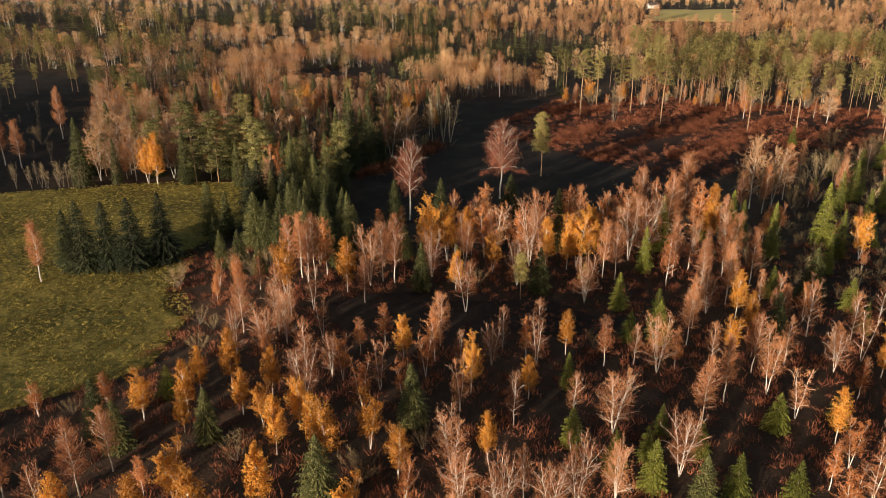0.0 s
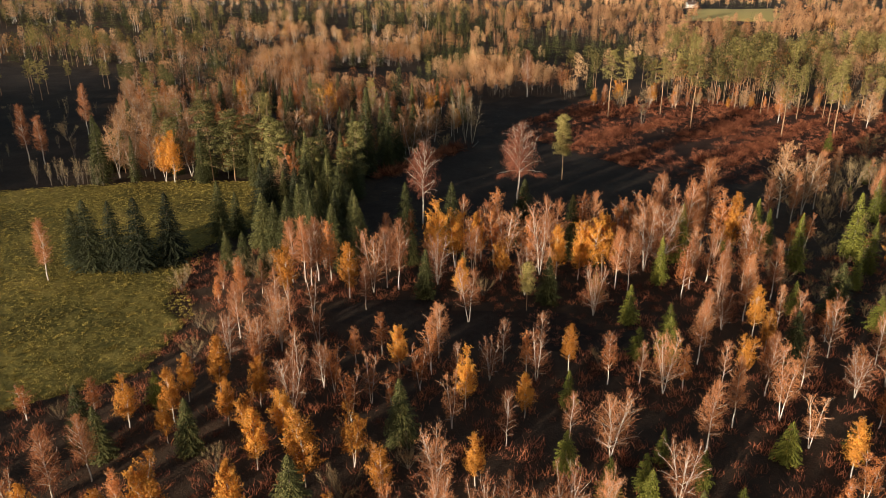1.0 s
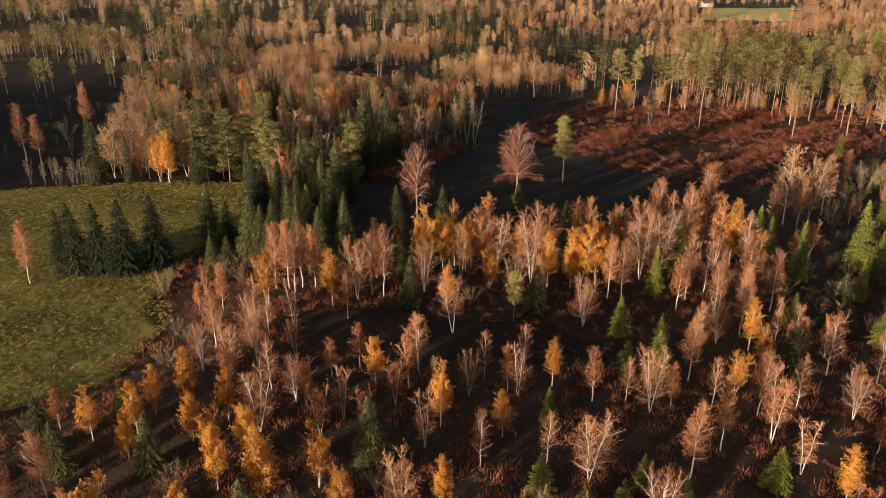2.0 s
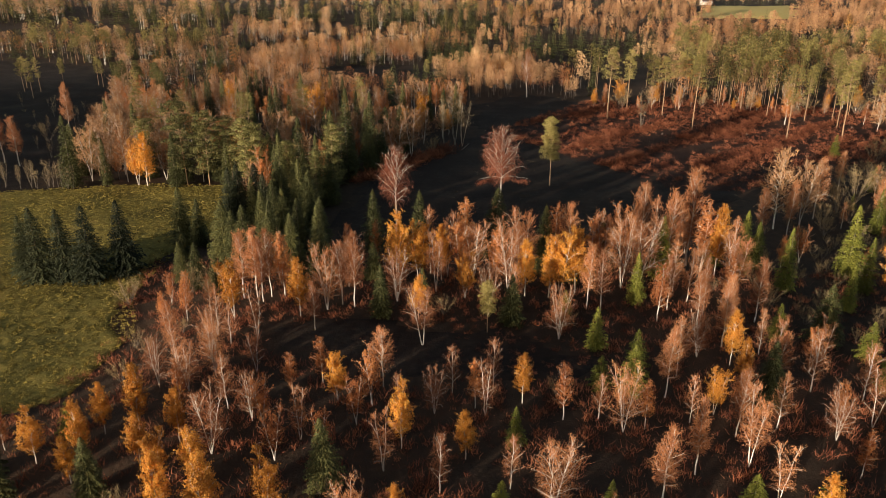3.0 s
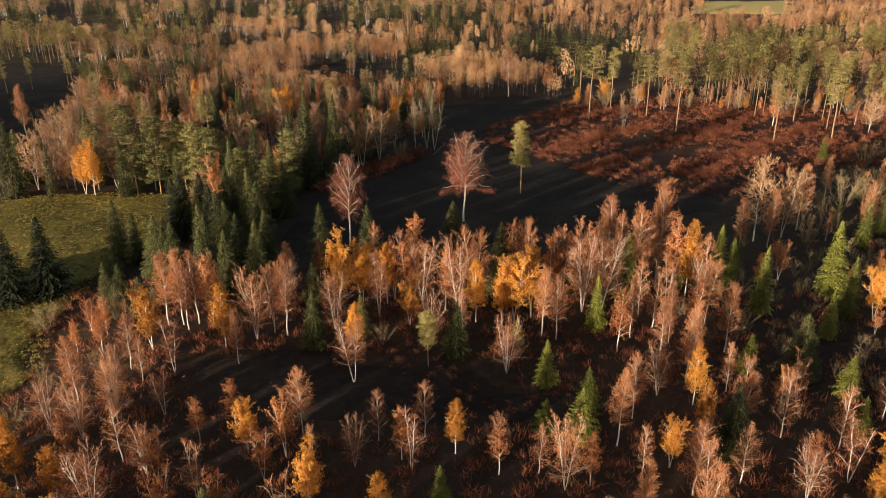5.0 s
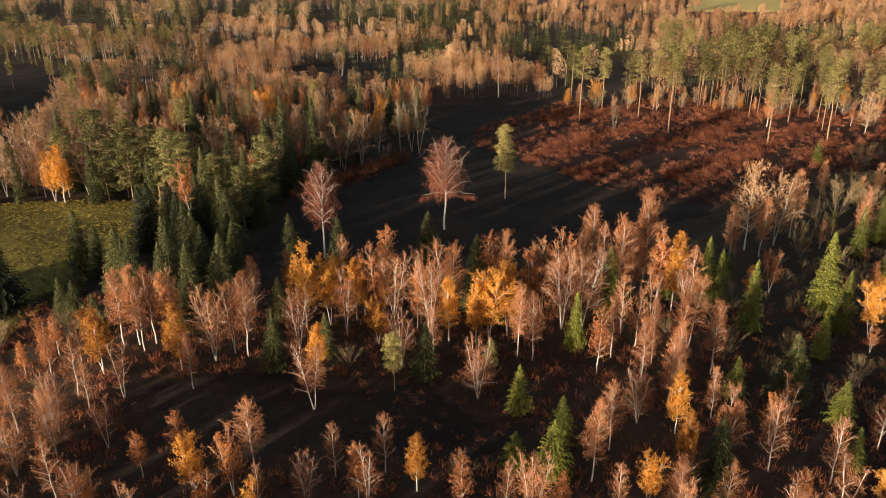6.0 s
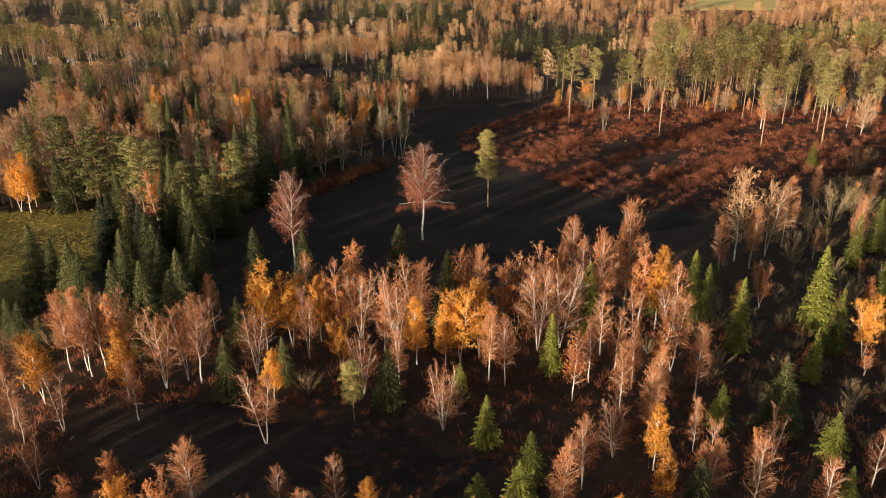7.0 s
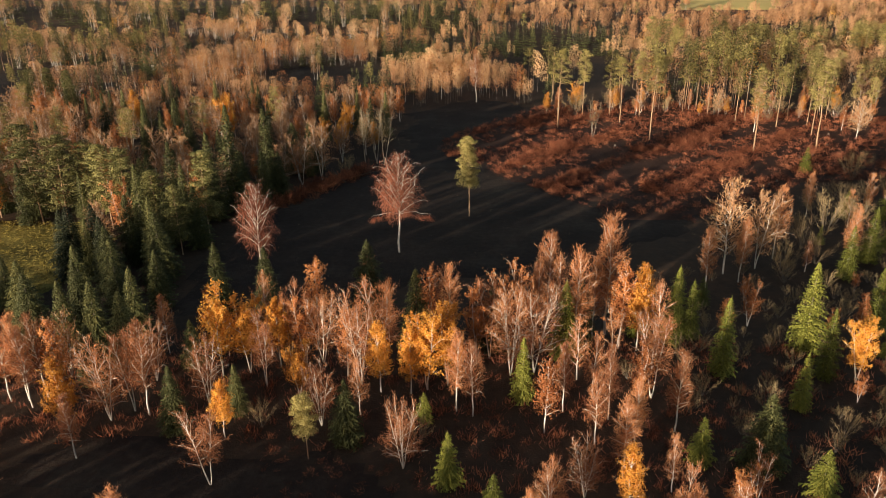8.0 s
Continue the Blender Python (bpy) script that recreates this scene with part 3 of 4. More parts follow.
# trees standing alone in the clearing
nursery.grow("old_birch", "birch_tree", "tall lone birch with drooping reddish twigs in the clearing", "tree", "birches", 21,
             [broadleaf(7, 21, 5.2, 0.42, 30, 10000, "weep", 66, fine=0.95, stout=True, arms=((0.15, 6.3), (3.3, 5.6), (1.2, 4.5)))], M_BIRCH, M_WEEP)
nursery.grow("old_birch_b", "birch_tree", "lone birch with spreading pale limbs at the clearing's edge", "tree", "birches", 21,
             [broadleaf(8, 21, 4.5, 0.38, 26, 6000, "weep", 68, fine=0.95, stout=True)], M_BIRCH, M_WEEP)
nursery.grow("lone_pine", "pine_tree", "lone slender pine in the clearing", "tree", "pines", 20,
             [pine(9, 20, 2.8, 0.40, 66, 130)], M_PINE_BARK, M_PINE)
plant("old_birch", 16.0, 191.5, 21.8, turn=0.0)
plant("old_birch_b", -8.5, 172.5, 21.0)
plant("lone_pine", 30.6, 215.5, 20.3)
plant("birch", 29.7, 376.6, 23.0, "tall pale birch before the far forest edge")
plant("bare", 72.1, 299.7, 15.0)

# pines at the back of the shaded opening, and the green group beside it
for x, y, h in [(-214, 353, 19.5), (-217, 385, 16.5), (-205, 398, 16.0), (-199, 392, 15.0), (-231, 372, 17.0), (-222, 372, 18.0), (-243, 365, 17.5), (-238, 385, 17.0)]:
    plant("pine", x, y, h)
for x, y, h in [(-180, 372, 16), (-174, 366, 17.5), (-168, 371, 17), (-163, 362, 15), (-157, 366, 16.5), (-151, 358, 15.5), (-146, 351, 14.5), (-170, 356, 13)]:
    plant("broad_pine", x, y, h)
# pines along the far side of the clearing
for x, y, h in [(61.6, 319.4, 30.0), (86.7, 329.5, 25.9), (92.0, 299.7, 30.1), (124.7, 345.0, 23.3), (119.0, 358.4, 20.4),
                (122.3, 283.2, 28.3), (143.9, 322.3, 23.2), (144.0, 287.7, 30.0), (151.2, 308.6, 22.8), (186.5, 326.6, 21.3),
                (175.9, 332.5, 22.1), (168.3, 268.3, 26.4), (85.0, 345.0, 22.6), (97.3, 345.0, 26.4), (142.3, 371.0, 22.7),
                (161.6, 345.0, 26.4), (188.7, 315.3, 25.6), (74.1, 345.0, 27.0), (177.2, 322.3, 18.8)]:
    plant("pine", x, y, h)
for k in range(44):
    x = 60 + 2.9 * k
    plant(("gold", "birch", "rust", "bush", "forest_birch")[k % 5], x + rng.gauss(0, 2), 352 - 0.0022 * max(0, x - 100) ** 2 + rng.gauss(0, 5), rng.uniform(6, 12))
# the stand on the rise before the clearing: kind, x, y, height of the top over the clearing
for key, x, y, top in [
        ("forest_birch", 82.3, 182.1, 19.2), ("forest_birch", 89.5, 185.0, 16.2), ("birch", 76.5, 174.0, 12.5), ("birch", 84.0, 178.0, 13.0), ("birch", 95.0, 190.5, 15.6),
        ("birch", 45.2, 156.1, 18.2), ("birch", 54.5, 153.2, 22.0), ("birch", 48.5, 145.0, 19.6), ("young_birch", 46.0, 148.0, 17.4),
        ("birch", 52.0, 150.5, 15.5), ("rust", 40.5, 149.0, 15.8), ("rust", 37.5, 147.0, 15.0), ("birch", 43.0, 151.0, 15.2),
        ("rust", 55.6, 147.2, 17.2), ("gold", 58.2, 146.6, 16.6), ("young_birch", 61.0, 145.0, 14.6), ("birch", 57.5, 132.5, 16.0), ("rust", 55.0, 129.0, 14.0),
        ("birch_fan", 38.6, 137.5, 17.6), ("birch_fan", 42.0, 138.5, 16.8), ("rust", 33.6, 141.0, 15.8), ("birch", 35.6, 142.5, 16.2),
        ("birch", 31.2, 128.0, 15.0), ("birch", 33.4, 127.0, 14.2), ("rust", 42.5, 124.0, 14.0), ("birch", 48.5, 122.0, 13.4), ("birch", 53.0, 121.0, 13.0),
        ("birch", 29.2, 145.9, 16.6), ("rust", 26.4, 144.2, 17.0), ("gold", 27.0, 133.0, 15.4), ("gold", 29.8, 134.2, 16.0), ("gold", 24.8, 132.0, 13.6),
        ("birch", 20.3, 137.5, 18.4), ("birch_fan", 17.6, 134.0, 17.0), ("gold", 20.6, 132.2, 14.0), ("rust", 15.2, 136.0, 14.5),
        ("rust", 8.8, 146.0, 16.9), ("birch", 6.0, 140.0, 15.6), ("rust", 8.6, 138.5, 15.2), ("gold", 5.0, 138.0, 14.2), ("birch_fan", 11.0, 139.5, 15.0),
        ("young_birch", 2.6, 141.5, 16.4), ("gold", -2.9, 135.4, 17.0), ("gold", 0.9, 136.4, 15.6), ("birch", 15.0, 158.0, 13.0),
        ("birch", -9.3, 125.4, 17.0), ("birch", -11.6, 126.2, 15.6), ("birch_fan", -13.8, 124.0, 15.0), ("gold", -17.8, 121.0, 14.0), ("gold", -28.8, 119.5, 14.0),
        ("birch", -27.6, 128.3, 16.2), ("birch", -25.2, 128.8, 16.0), ("birch", -30.0, 128.0, 15.6), ("rust", -22.8, 129.0, 15.2), ("birch", -26.0, 126.5, 14.8),
        ("gold", 87.0, 138.0, 13.4), ("rust", 72.5, 151.0, 9.5), ("rust", 79.0, 158.0, 9.0),
        ("rust", 94.0, 152.0, 10.0), ("birch", 108.0, 186.0, 13.0)]:
    plant(key, x, y, top - ground_z(x, y))
for x, y, h in [(112.9, 218.1, 10.9), (-146.3, 270.3, 18.9), (-144.7, 228.9, 18.6), (-137.0, 225.2, 15.7)]:
    plant("birch", x, y, h)
for x, y, h in [(-88.6, 206.6, 13.8), (-85.6, 206.0, 15.6), (-97.5, 308.6, 16.2), (-55.6, 290.0, 18.3)]:
    plant("gold", x, y, h)
plant("birch", -82.0, 133.0, 13.0)
# spruces round the meadow and before the clearing
for x, y, top in [(-34.0, 141.3, 16.6), (-18.5, 139.0, 15.0), (-11.2, 157.8, 15.3), (-0.5, 151.6, 17.2), (15.5, 155.6, 16.9), (24.6, 144.0, 17.0),
                  (-56.2, 162.1, 13.6), (-51.5, 160.5, 11.5), (-80.5, 142.0, 13.0),
                  (-29.0, 141.5, 15.4), (-25.2, 143.0, 14.6), (-20.8, 147.0, 15.2), (-38.5, 147.0, 13.6), (-42.5, 152.0, 14.0), (-31.5, 150.0, 15.0), (-20.5, 133.0, 12.6),
                  (-26.5, 153.0, 14.5), (-35.5, 157.0, 15.0), (-16.6, 136.0, 11.0), (-4.0, 122.0, 13.0), (2.6, 126.0, 11.0), (49.2, 148.0, 15.2), (36.0, 146.0, 13.5),
                  (-47.0, 140.0, 9.0), (-42.0, 136.0, 10.5), (-52.0, 152.0, 8.0), (-37.0, 133.0, 9.5)]:
    plant("spruce", x, y, top - ground_z(x, y))
for x, y, h in [(-60.5, 143.7, 16.2), (-65.2, 139.5, 16.4), (-71.0, 140.0, 15.4), (-75.8, 139.0, 15.8), (-47.5, 176.0, 15.5), (-50.5, 178.0, 14.0), (-44.0, 178.5, 15.0), (-41.0, 175.5, 13.5)]:
    plant("fir", x, y, h)
for x, y, h in [(-33, 164, 13.0), (-30, 176, 14.0), (-24, 162, 11.5), (-37, 170, 13.5), (-28.2, 170.8, 10.5)]:
    plant("spruce", x, y, h)
for x, y, top in [(65.3, 152.6, 14.2), (67.4, 151.5, 12.4), (68.6, 139.0, 15.4), (64.0, 149.2, 12.8), (83.6, 147.5, 17.4), (83.0, 139.0, 14.0), (113.0, 188.0, 12.5), (46.6, 143.0, 15.8), (97.0, 154.0, 14.0), (105.0, 180.0, 11.5),
                  (76.5, 131.0, 11.5), (40.0, 131.0, 13.0)]:
    plant("slim_spruce", x, y, top - ground_z(x, y))
for x, y, h in [(130.9, 216.7, 9.0), (142.9, 225.2, 11.1), (123.2, 190.5, 8.9), (128.7, 258.5, 8.0), (116.0, 178.0, 9.5)]:
    plant("young_spruce", x, y, h)
plant("bush", 111.8, 205.2, 11.0, "broad grey leafless shrub with a rounded crown")
# the forest's edge behind the meadow
for x, y, h in [(-106.6, 203.7, 21.3), (-97.6, 206.2, 14.3), (-35.9, 193.2, 13.4),
                (-41.6, 211.3, 20.3), (-29.0, 218.1, 27.8), (-32.0, 211.3, 22.5), (-22.3, 296.0, 18.6), (-24.5, 232.7, 24.3), (-33.6, 198.9, 18.2),
                (-42.9, 196.1, 18.8), (-76.8, 206.0, 16.2), (-60.7, 203.9, 14.3), (-29.1, 249.3, 16.1), (-44.0, 175.4, 12.8), (-38.7, 182.7, 11.0)]:
    plant("forest_spruce", x, y, h)
for x, y, h in [(-67.9, 208.1, 22.2), (-74.7, 208.2, 25.0), (-55.1, 205.0, 21.1), (-62.4, 211.9, 20.0), (-22.7, 400.9, 15.9), (-38.1, 290.0, 21.0)]:
    plant("broad_pine" if y < 220 else "pine", x, y, h)
for x, y, h in [(-112.0, 233.0, 17.5), (-103.5, 229.0, 17.0), (-105.8, 222.0, 17.0), (-93.0, 219.0, 15.8), (-105.0, 211.0, 17.0), (-94.0, 211.0, 15.5), (-92.0, 237.0, 16.0), (-84.0, 224.0, 14.5), (-99.0, 208.5, 13.0)]:
    plant("forest_birch", x, y, h, "tall broad birch with pinkish bare twigs behind the meadow")
for k in range(16):
    plant("bare", -126 + 1.4 * k + rng.gauss(0, 0.5), 203 + rng.gauss(0, 1.5), rng.uniform(6, 8.5), "slim bare sapling in a thicket by the meadow")
for x, y, h in [(138.6, 251.1, 8.8), (123.0, 221.6, 9.1), (103.3, 196.1, 8.3), (113.4, 190.5, 7.0), (102.6, 187.8, 6.5), (-149.2, 260.4, 7.6),
                (-52.8, 129.7, 5.6), (-42.1, 133.1, 6.2), (-38.6, 133.1, 5.6), (-35.1, 133.1, 6.2), (148.0, 240.8, 8.9), (117.7, 205.0, 8.6), (93.9, 182.7, 6.3), (-7.0, 253.8, 6.2)]:
    plant("bush", x, y, h)
nursery.grow("pale", "bare_tree", "pale grey many-stemmed leafless tree at the clearing's edge", "tree", "bare trees", 18,
             [broadleaf(95 + k, 18, 2.4, 0.45, 30, 900, "up", 74, 2 + k, fine=1.2) for k in range(3)], M_PALE, M_TAN)
for x, y, h in [(0.2, 266.0, 18.3), (-4.0, 268.3, 16.2), (2.8, 264.6, 15.9)]:
    plant("pale", x, y, h)


# ---------------------------------------------------------------- fill of the near woods
def patch(x, y, size, salt):
    """A number from 0 to 1 that stays the same over an uneven patch of about that size."""
    wx = x + size * 0.7 * noise.noise((x / size, y / size, salt))
    wy = y + size * 0.7 * noise.noise((x / size, y / size, salt + 5.0))
    return random.Random(f"{math.floor(wx / size)} {math.floor(wy / size)} {salt}").random()


def free(x, y, gap):
    return all((x - a) ** 2 + (y - b) ** 2 > gap * gap for a, b in placed)


def pick(r, table):
    total = sum(w for _, w in table)
    u = r.random() * total
    for key, w in table:
        u -= w
        if u <= 0:
            return key
    return table[-1][0]


def fill(poly, gap, table, heights, avoid=(), lumps=False):
    xs, ys = [p[0] for p in poly], [p[1] for p in poly]
    tries = int((max(xs) - min(xs)) * (max(ys) - min(ys)) / gap ** 2 * 2.2)
    for _ in range(tries):
        x, y = rng.uniform(min(xs), max(xs)), rng.uniform(min(ys), max(ys))
        if inside(poly, x, y) and not any(inside(a, x, y) for a in avoid) and free(x, y, gap):
            key = pick(rng, table)
            lo, hi = heights[key]
            if lumps and patch(x, y, 11.0, 12.0) < 0.16:
                continue
            if lumps:
                u, v = patch(x, y, 20.0, 4.0), patch(x, y, 24.0, 6.0)
                key = pick(random.Random(u), table) if rng.random() < 0.72 else key
                lo, hi = heights[key]
                lo, hi = lo + 0.5 * v * (hi - lo), hi - 0.5 * (1 - v) * (hi - lo)
            plant(key, x, y, rng.uniform(lo, hi))


TALL = {"forest_birch": (11, 17), "forest_spruce": (13, 21), "forest_pine": (17, 24), "rust": (9, 15), "gold": (9, 14), "bare": (9, 15),
        "spruce": (9, 17), "broad_pine": (14, 21), "birch": (12, 17), "bush": (3, 6)}
EDGE = [(-112, 205), (-50, 210), (-47, 180), (-29, 174), (-28, 212), (-12, 250), (-20, 262), (-40, 228), (-60, 226), (-116, 222)]
fill(EDGE, 4.3, [("spruce", 4.5), ("broad_pine", 1.6), ("rust", 1.3), ("forest_birch", 1.3)], TALL, [CLEARING, MEADOW])
WOOD_LEFT = [(-116, 218), (-48, 222), (-26, 222), (-14, 252), (0, 288), (0, 337), (-210, 337), (-160, 270)]
fill(WOOD_LEFT, 6.0, [("forest_birch", 5), ("forest_spruce", 2.4), ("rust", 4.0), ("forest_pine", 0.6), ("gold", 0.9)], TALL,
     [CLEARING, MEADOW, SHADY], True)
fill([(-230, 215), (-116, 206), (-122, 310), (-200, 335), (-260, 335)], 10, [("bare", 3), ("bush", 1)], {"bare": (4, 8), "bush": (1.0, 2)})
fill([(60, 350), (120, 347), (132, 314), (155, 300), (190, 290), (200, 255), (300, 300), (320, 375), (60, 375)], 10.0,
     [("forest_pine", 7), ("forest_birch", 0.9), ("rust", 1.0), ("gold", 0.6), ("bush", 0.8)], TALL, [CLEARING])
YOUNG = {"bush": (2.5, 5), "young_birch": (6, 10), "birch": (9, 12), "birch_fan": (8, 11), "rust": (5, 9.5), "gold": (6, 10), "young_spruce": (4, 9), "spruce": (7, 12)}
for k in range(26):
    x = -30 + 4.1 * k + rng.gauss(0, 0.9)
    plant(("gold", "rust", "young_birch", "birch_fan", "rust", "young_birch")[k % 6], x, 93 + 0.05 * x + rng.gauss(0, 2.5), rng.uniform(6.5, 9.5))
for key, x, y, h in (("birch", 4, 112, 10.5), ("birch", -14, 116, 9.0), ("lone_pine", 14, 117, 9.5), ("birch_fan", 46, 112, 8.0)):
    plant(key, x, y, h, "slender pine in the near glade" if key == "lone_pine" else "bare birch standing in the near glade")
BRUSHY = [(42, 146), (58, 166), (84, 178), (106, 206), (135, 236), (185, 240), (170, 195), (120, 135), (50, 128)]
fill([(62, 172), (84, 186), (104, 214), (136, 246), (170, 256), (170, 245), (135, 236), (106, 206), (84, 178), (58, 166)], 3.6, [("bush", 1)], {"bush": (1.6, 3.4)})
fill(SHRUBS, 3.2, [("bush", 6), ("rust", 0.6), ("young_spruce", 0.5)], {"bush": (1.8, 3.8), "rust": (2.5, 4.5), "young_spruce": (3, 6)}, [CLEARING])
fill(BRUSHY, 4.2, [("bush", 4), ("young_birch", 2.4), ("young_spruce", 0.8), ("rust", 0.7)], YOUNG, [CLEARING, SHRUBS])
fill([(-14, 136), (46, 130), (52, 146), (22, 150), (-10, 148)], 4.8, [("rust", 3), ("birch", 1.6), ("young_birch", 1), ("spruce", 1.6)], {"rust": (6, 9), "birch": (7, 9.5), "young_birch": (6, 9), "spruce": (6, 9)})
fill([(44, 150), (60, 164), (84, 176), (92, 168), (94, 150), (64, 140), (50, 140)], 5.6, [("rust", 3), ("young_birch", 2), ("gold", 0.6)], {"rust": (5, 8), "young_birch": (6, 9), "gold": (6, 8)}, [SHRUBS])
# younger growth on the near side
NEAR = [(-44, 128), (-42, 98), (-66, 80), (-60, 58), (70, 58), (125, 128), (95, 142), (40, 140), (0, 144), (-48, 136)]
fill(NEAR, 4.3, [("young_birch", 1.6), ("birch", 2.4), ("birch_fan", 1.4), ("rust", 2.4), ("gold", 1.8), ("bush", 1.2), ("young_spruce", 1.8), ("spruce", 3.4)], YOUNG, [GLADE, SHRUBS], True)
nursery.tidy()


# ---------------------------------------------------------------- the wide woods: what nobody could count
def simple(shapes):
    """Joins (shape, material slot) pairs into arrays."""
    vs, fs, mi, k = [], [], [], 0
    for s, slot in shapes:
        v, f = s.arrays()
        vs.append(v), fs.append(f + k), mi.append(np.full(len(f), slot))
        k += len(v)
    return np.concatenate(vs), np.concatenate(fs), np.concatenate(mi)


def far_birch(seed, pieces, size, gold=False, wide=4.6, low=5.4, stem=0.22, stems=5):
    """A cheap broadleaf tree: a sheaf of pale stems under a domed crown of upright twigs."""
    r = random.Random(seed)
    wood, crown = Shape(), Shape()
    tops = []
    for k in range(stems):
        a = k * 6.283 / stems + r.random()
        top = Vector((math.cos(a) * wide * r.uniform(0.25, 0.6), math.sin(a) * wide * r.uniform(0.25, 0.6), r.uniform(13.5, 17.5)))
        foot = Vector((math.cos(a) * wide * 0.3, math.sin(a) * wide * 0.3, -0.3))
        tops.append(top)
        sliver(wood, foot, (top - foot).normalized(), (top - foot).length, stem, r)
    for _ in range(pieces):
        q = r.random()
        rad = wide * math.sqrt(max(0.02, 1 - abs((q - 0.42) / 0.62) ** 2.2)) * r.random() ** 0.4 * (1 + 0.3 * noise.noise((seed * 1.3, q * 4.0, 0.0)))
        a = r.random() * 6.283
        p = Vector((rad * math.cos(a), rad * math.sin(a), low + (16.8 - low) * q))
        out = Vector((p.x, p.y, 0.6 * (p.z - 9)))
        if gold:
            leaf(crown, p, size * r.uniform(0.6, 1.1), r, out)
        else:
            d = (Vector((math.cos(a) * 0.3, math.sin(a) * 0.3, 1.0)) + rnd_dir(r) * 0.3).normalized()
            sliver(crown, p, d, size * r.uniform(1.4, 2.8), size * 0.85, r, out)
    return simple([(wood, 0), (crown, 1)])


def far_spruce(seed, levels, per):
    w, c = spruce(seed, 18, 3.0, levels, per, 1)
    return simple([(c, 1)])


def far_pine(seed, clumps, pieces, size):
    r = random.Random(seed)
    wood, crown = Shape(), Shape()
    wood.tube([Vector((0, 0, 0)), Vector((r.gauss(0, 0.4), r.gauss(0, 0.4), 22))], [0.16, 0.06], 3)
    for k in range(clumps):
        a, q = k * 2.4 + r.random(), (k + r.random()) / clumps
        wide = r.uniform(0.8, 2.4) * (1.15 - 0.5 * q)
        c = Vector((math.cos(a) * wide, math.sin(a) * wide, 13.0 + 9.2 * q))
        for _ in range(pieces):
            d = rnd_dir(r)
            leaf(crown, c + Vector((d.x * 1.5, d.y * 1.5, d.z * 0.9)), size * r.uniform(0.55, 0.95), r, Vector((d.x, d.y, d.z * 1.6 + 0.25)))
    return simple([(wood, 0), (crown, 1)])


def scatter(name, protos, spots, mats, label, height, lift=0.0):
    """Many plants joined into one mesh. spots: x, y, height."""
    r = np.random.RandomState(len(spots))
    V, F, I, tones, k = [], [], [], [], 0
    which = r.randint(0, len(protos), len(spots))
    spots = np.array([q if len(q) == 4 else (*q, r.uniform(-1, 1)) for q in spots])
    zs = np.array([ground_z(x, y) for x, y, *_ in spots])
    for n, (v, f, mi) in enumerate(protos):
        s = spots[which == n]
        if not len(s):
            continue
        a = r.uniform(0, 6.283, len(s))
        sc = s[:, 2] / height
        wd = sc * r.uniform(0.85, 1.2, len(s))
        ca, sa = np.cos(a) * wd, np.sin(a) * wd
        out = np.empty((len(s), len(v), 3), dtype=np.float32)
        out[:, :, 0] = ca[:, None] * v[:, 0] - sa[:, None] * v[:, 1] + s[:, 0:1]
        out[:, :, 1] = sa[:, None] * v[:, 0] + ca[:, None] * v[:, 1] + s[:, 1:2]
        out[:, :, 2] = sc[:, None] * v[:, 2] + zs[which == n][:, None] - 0.1 + lift
        V.append(out.reshape(-1, 3))
        F.append((f[None] + (np.arange(len(s)) * len(v))[:, None, None] + k).reshape(-1, 3))
        I.append(np.tile(mi, len(s)))
        tones.append(np.repeat(s[:, 3], len(f)))
        k += len(s) * len(v)
    me = mesh_from(name, np.concatenate(V), np.concatenate(F), mats, np.concatenate(I))
    me.attributes.new("tone", "FLOAT", "FACE").data.foreach_set("value", np.concatenate(tones).astype(np.float32))
    ob = new(name, me)
    return tagged(ob, label, "forest", kind="stuff")


def stand(x, y):
    """Which trees grow here: weights of birch, spruce, pine, gold, rust, and the height."""
    n = noise.noise((x * 0.007, y * 0.012, 11.0)) + 0.4 * noise.noise((x * 0.02, y * 0.03, 13.0))
    n2 = noise.noise((x * 0.02, y * 0.03, 21.0))
    if x > 55 and y < 420 or (y < 600 and x > 90 + 0.2 * (y - 300) and n2 > -0.3):
        return (0.7, 0.5, 11, 0.3, 0.7), 19
    if x < -190 and y < 600:
        return (1.2, 3, 7, 0.4, 0.5), 17
    if 36 < x < 130 and 552 < y < 640:
        return (0.1, 9, 0.0, 0, 0), 19
    if -330 < x < -210 and 505 < y + 30 * n2 < 590:
        return (0.6, 9, 0.4, 0, 0), 20
    if x < 30 and 690 < y + 0.06 * x + 25 * n2 < 840:
        return (0.9, 8, 2.5, 0, 0), 21
    if y > 985:
        return (1, 7, 3, 0, 0) if n > -0.1 else (7, 0.8, 1, 0.1, 1), 17
    kind, size = patch(x, y, 30.0, 1.0), 0.58 + 0.62 * patch(x, y, 26.0, 2.0)
    if x < 60:
        mix = ((9, 0.4, 0.1, 0.4, 3), (3.5, 0.5, 0.1, 0.8, 6), (0.2, 9, 0.4, 0, 0.1), (0.5, 3, 6, 0.1, 0.4), (4, 1.5, 0.3, 2, 4))
        return mix[0 if kind < 0.36 else 1 if kind < 0.66 else 2 if kind < 0.85 else 3 if kind < 0.92 else 4], (14 if kind < 0.66 or kind >= 0.92 else 18) * size
    mix = ((9, 0.2, 0.2, 0.1, 1), (5, 0.3, 0.3, 0.4, 4), (1, 7, 1, 0, 0.3), (6, 1, 3, 0.3, 1))
    return mix[0 if kind < 0.55 else 1 if kind < 0.78 else 2 if kind < 0.88 else 3], 17 * size


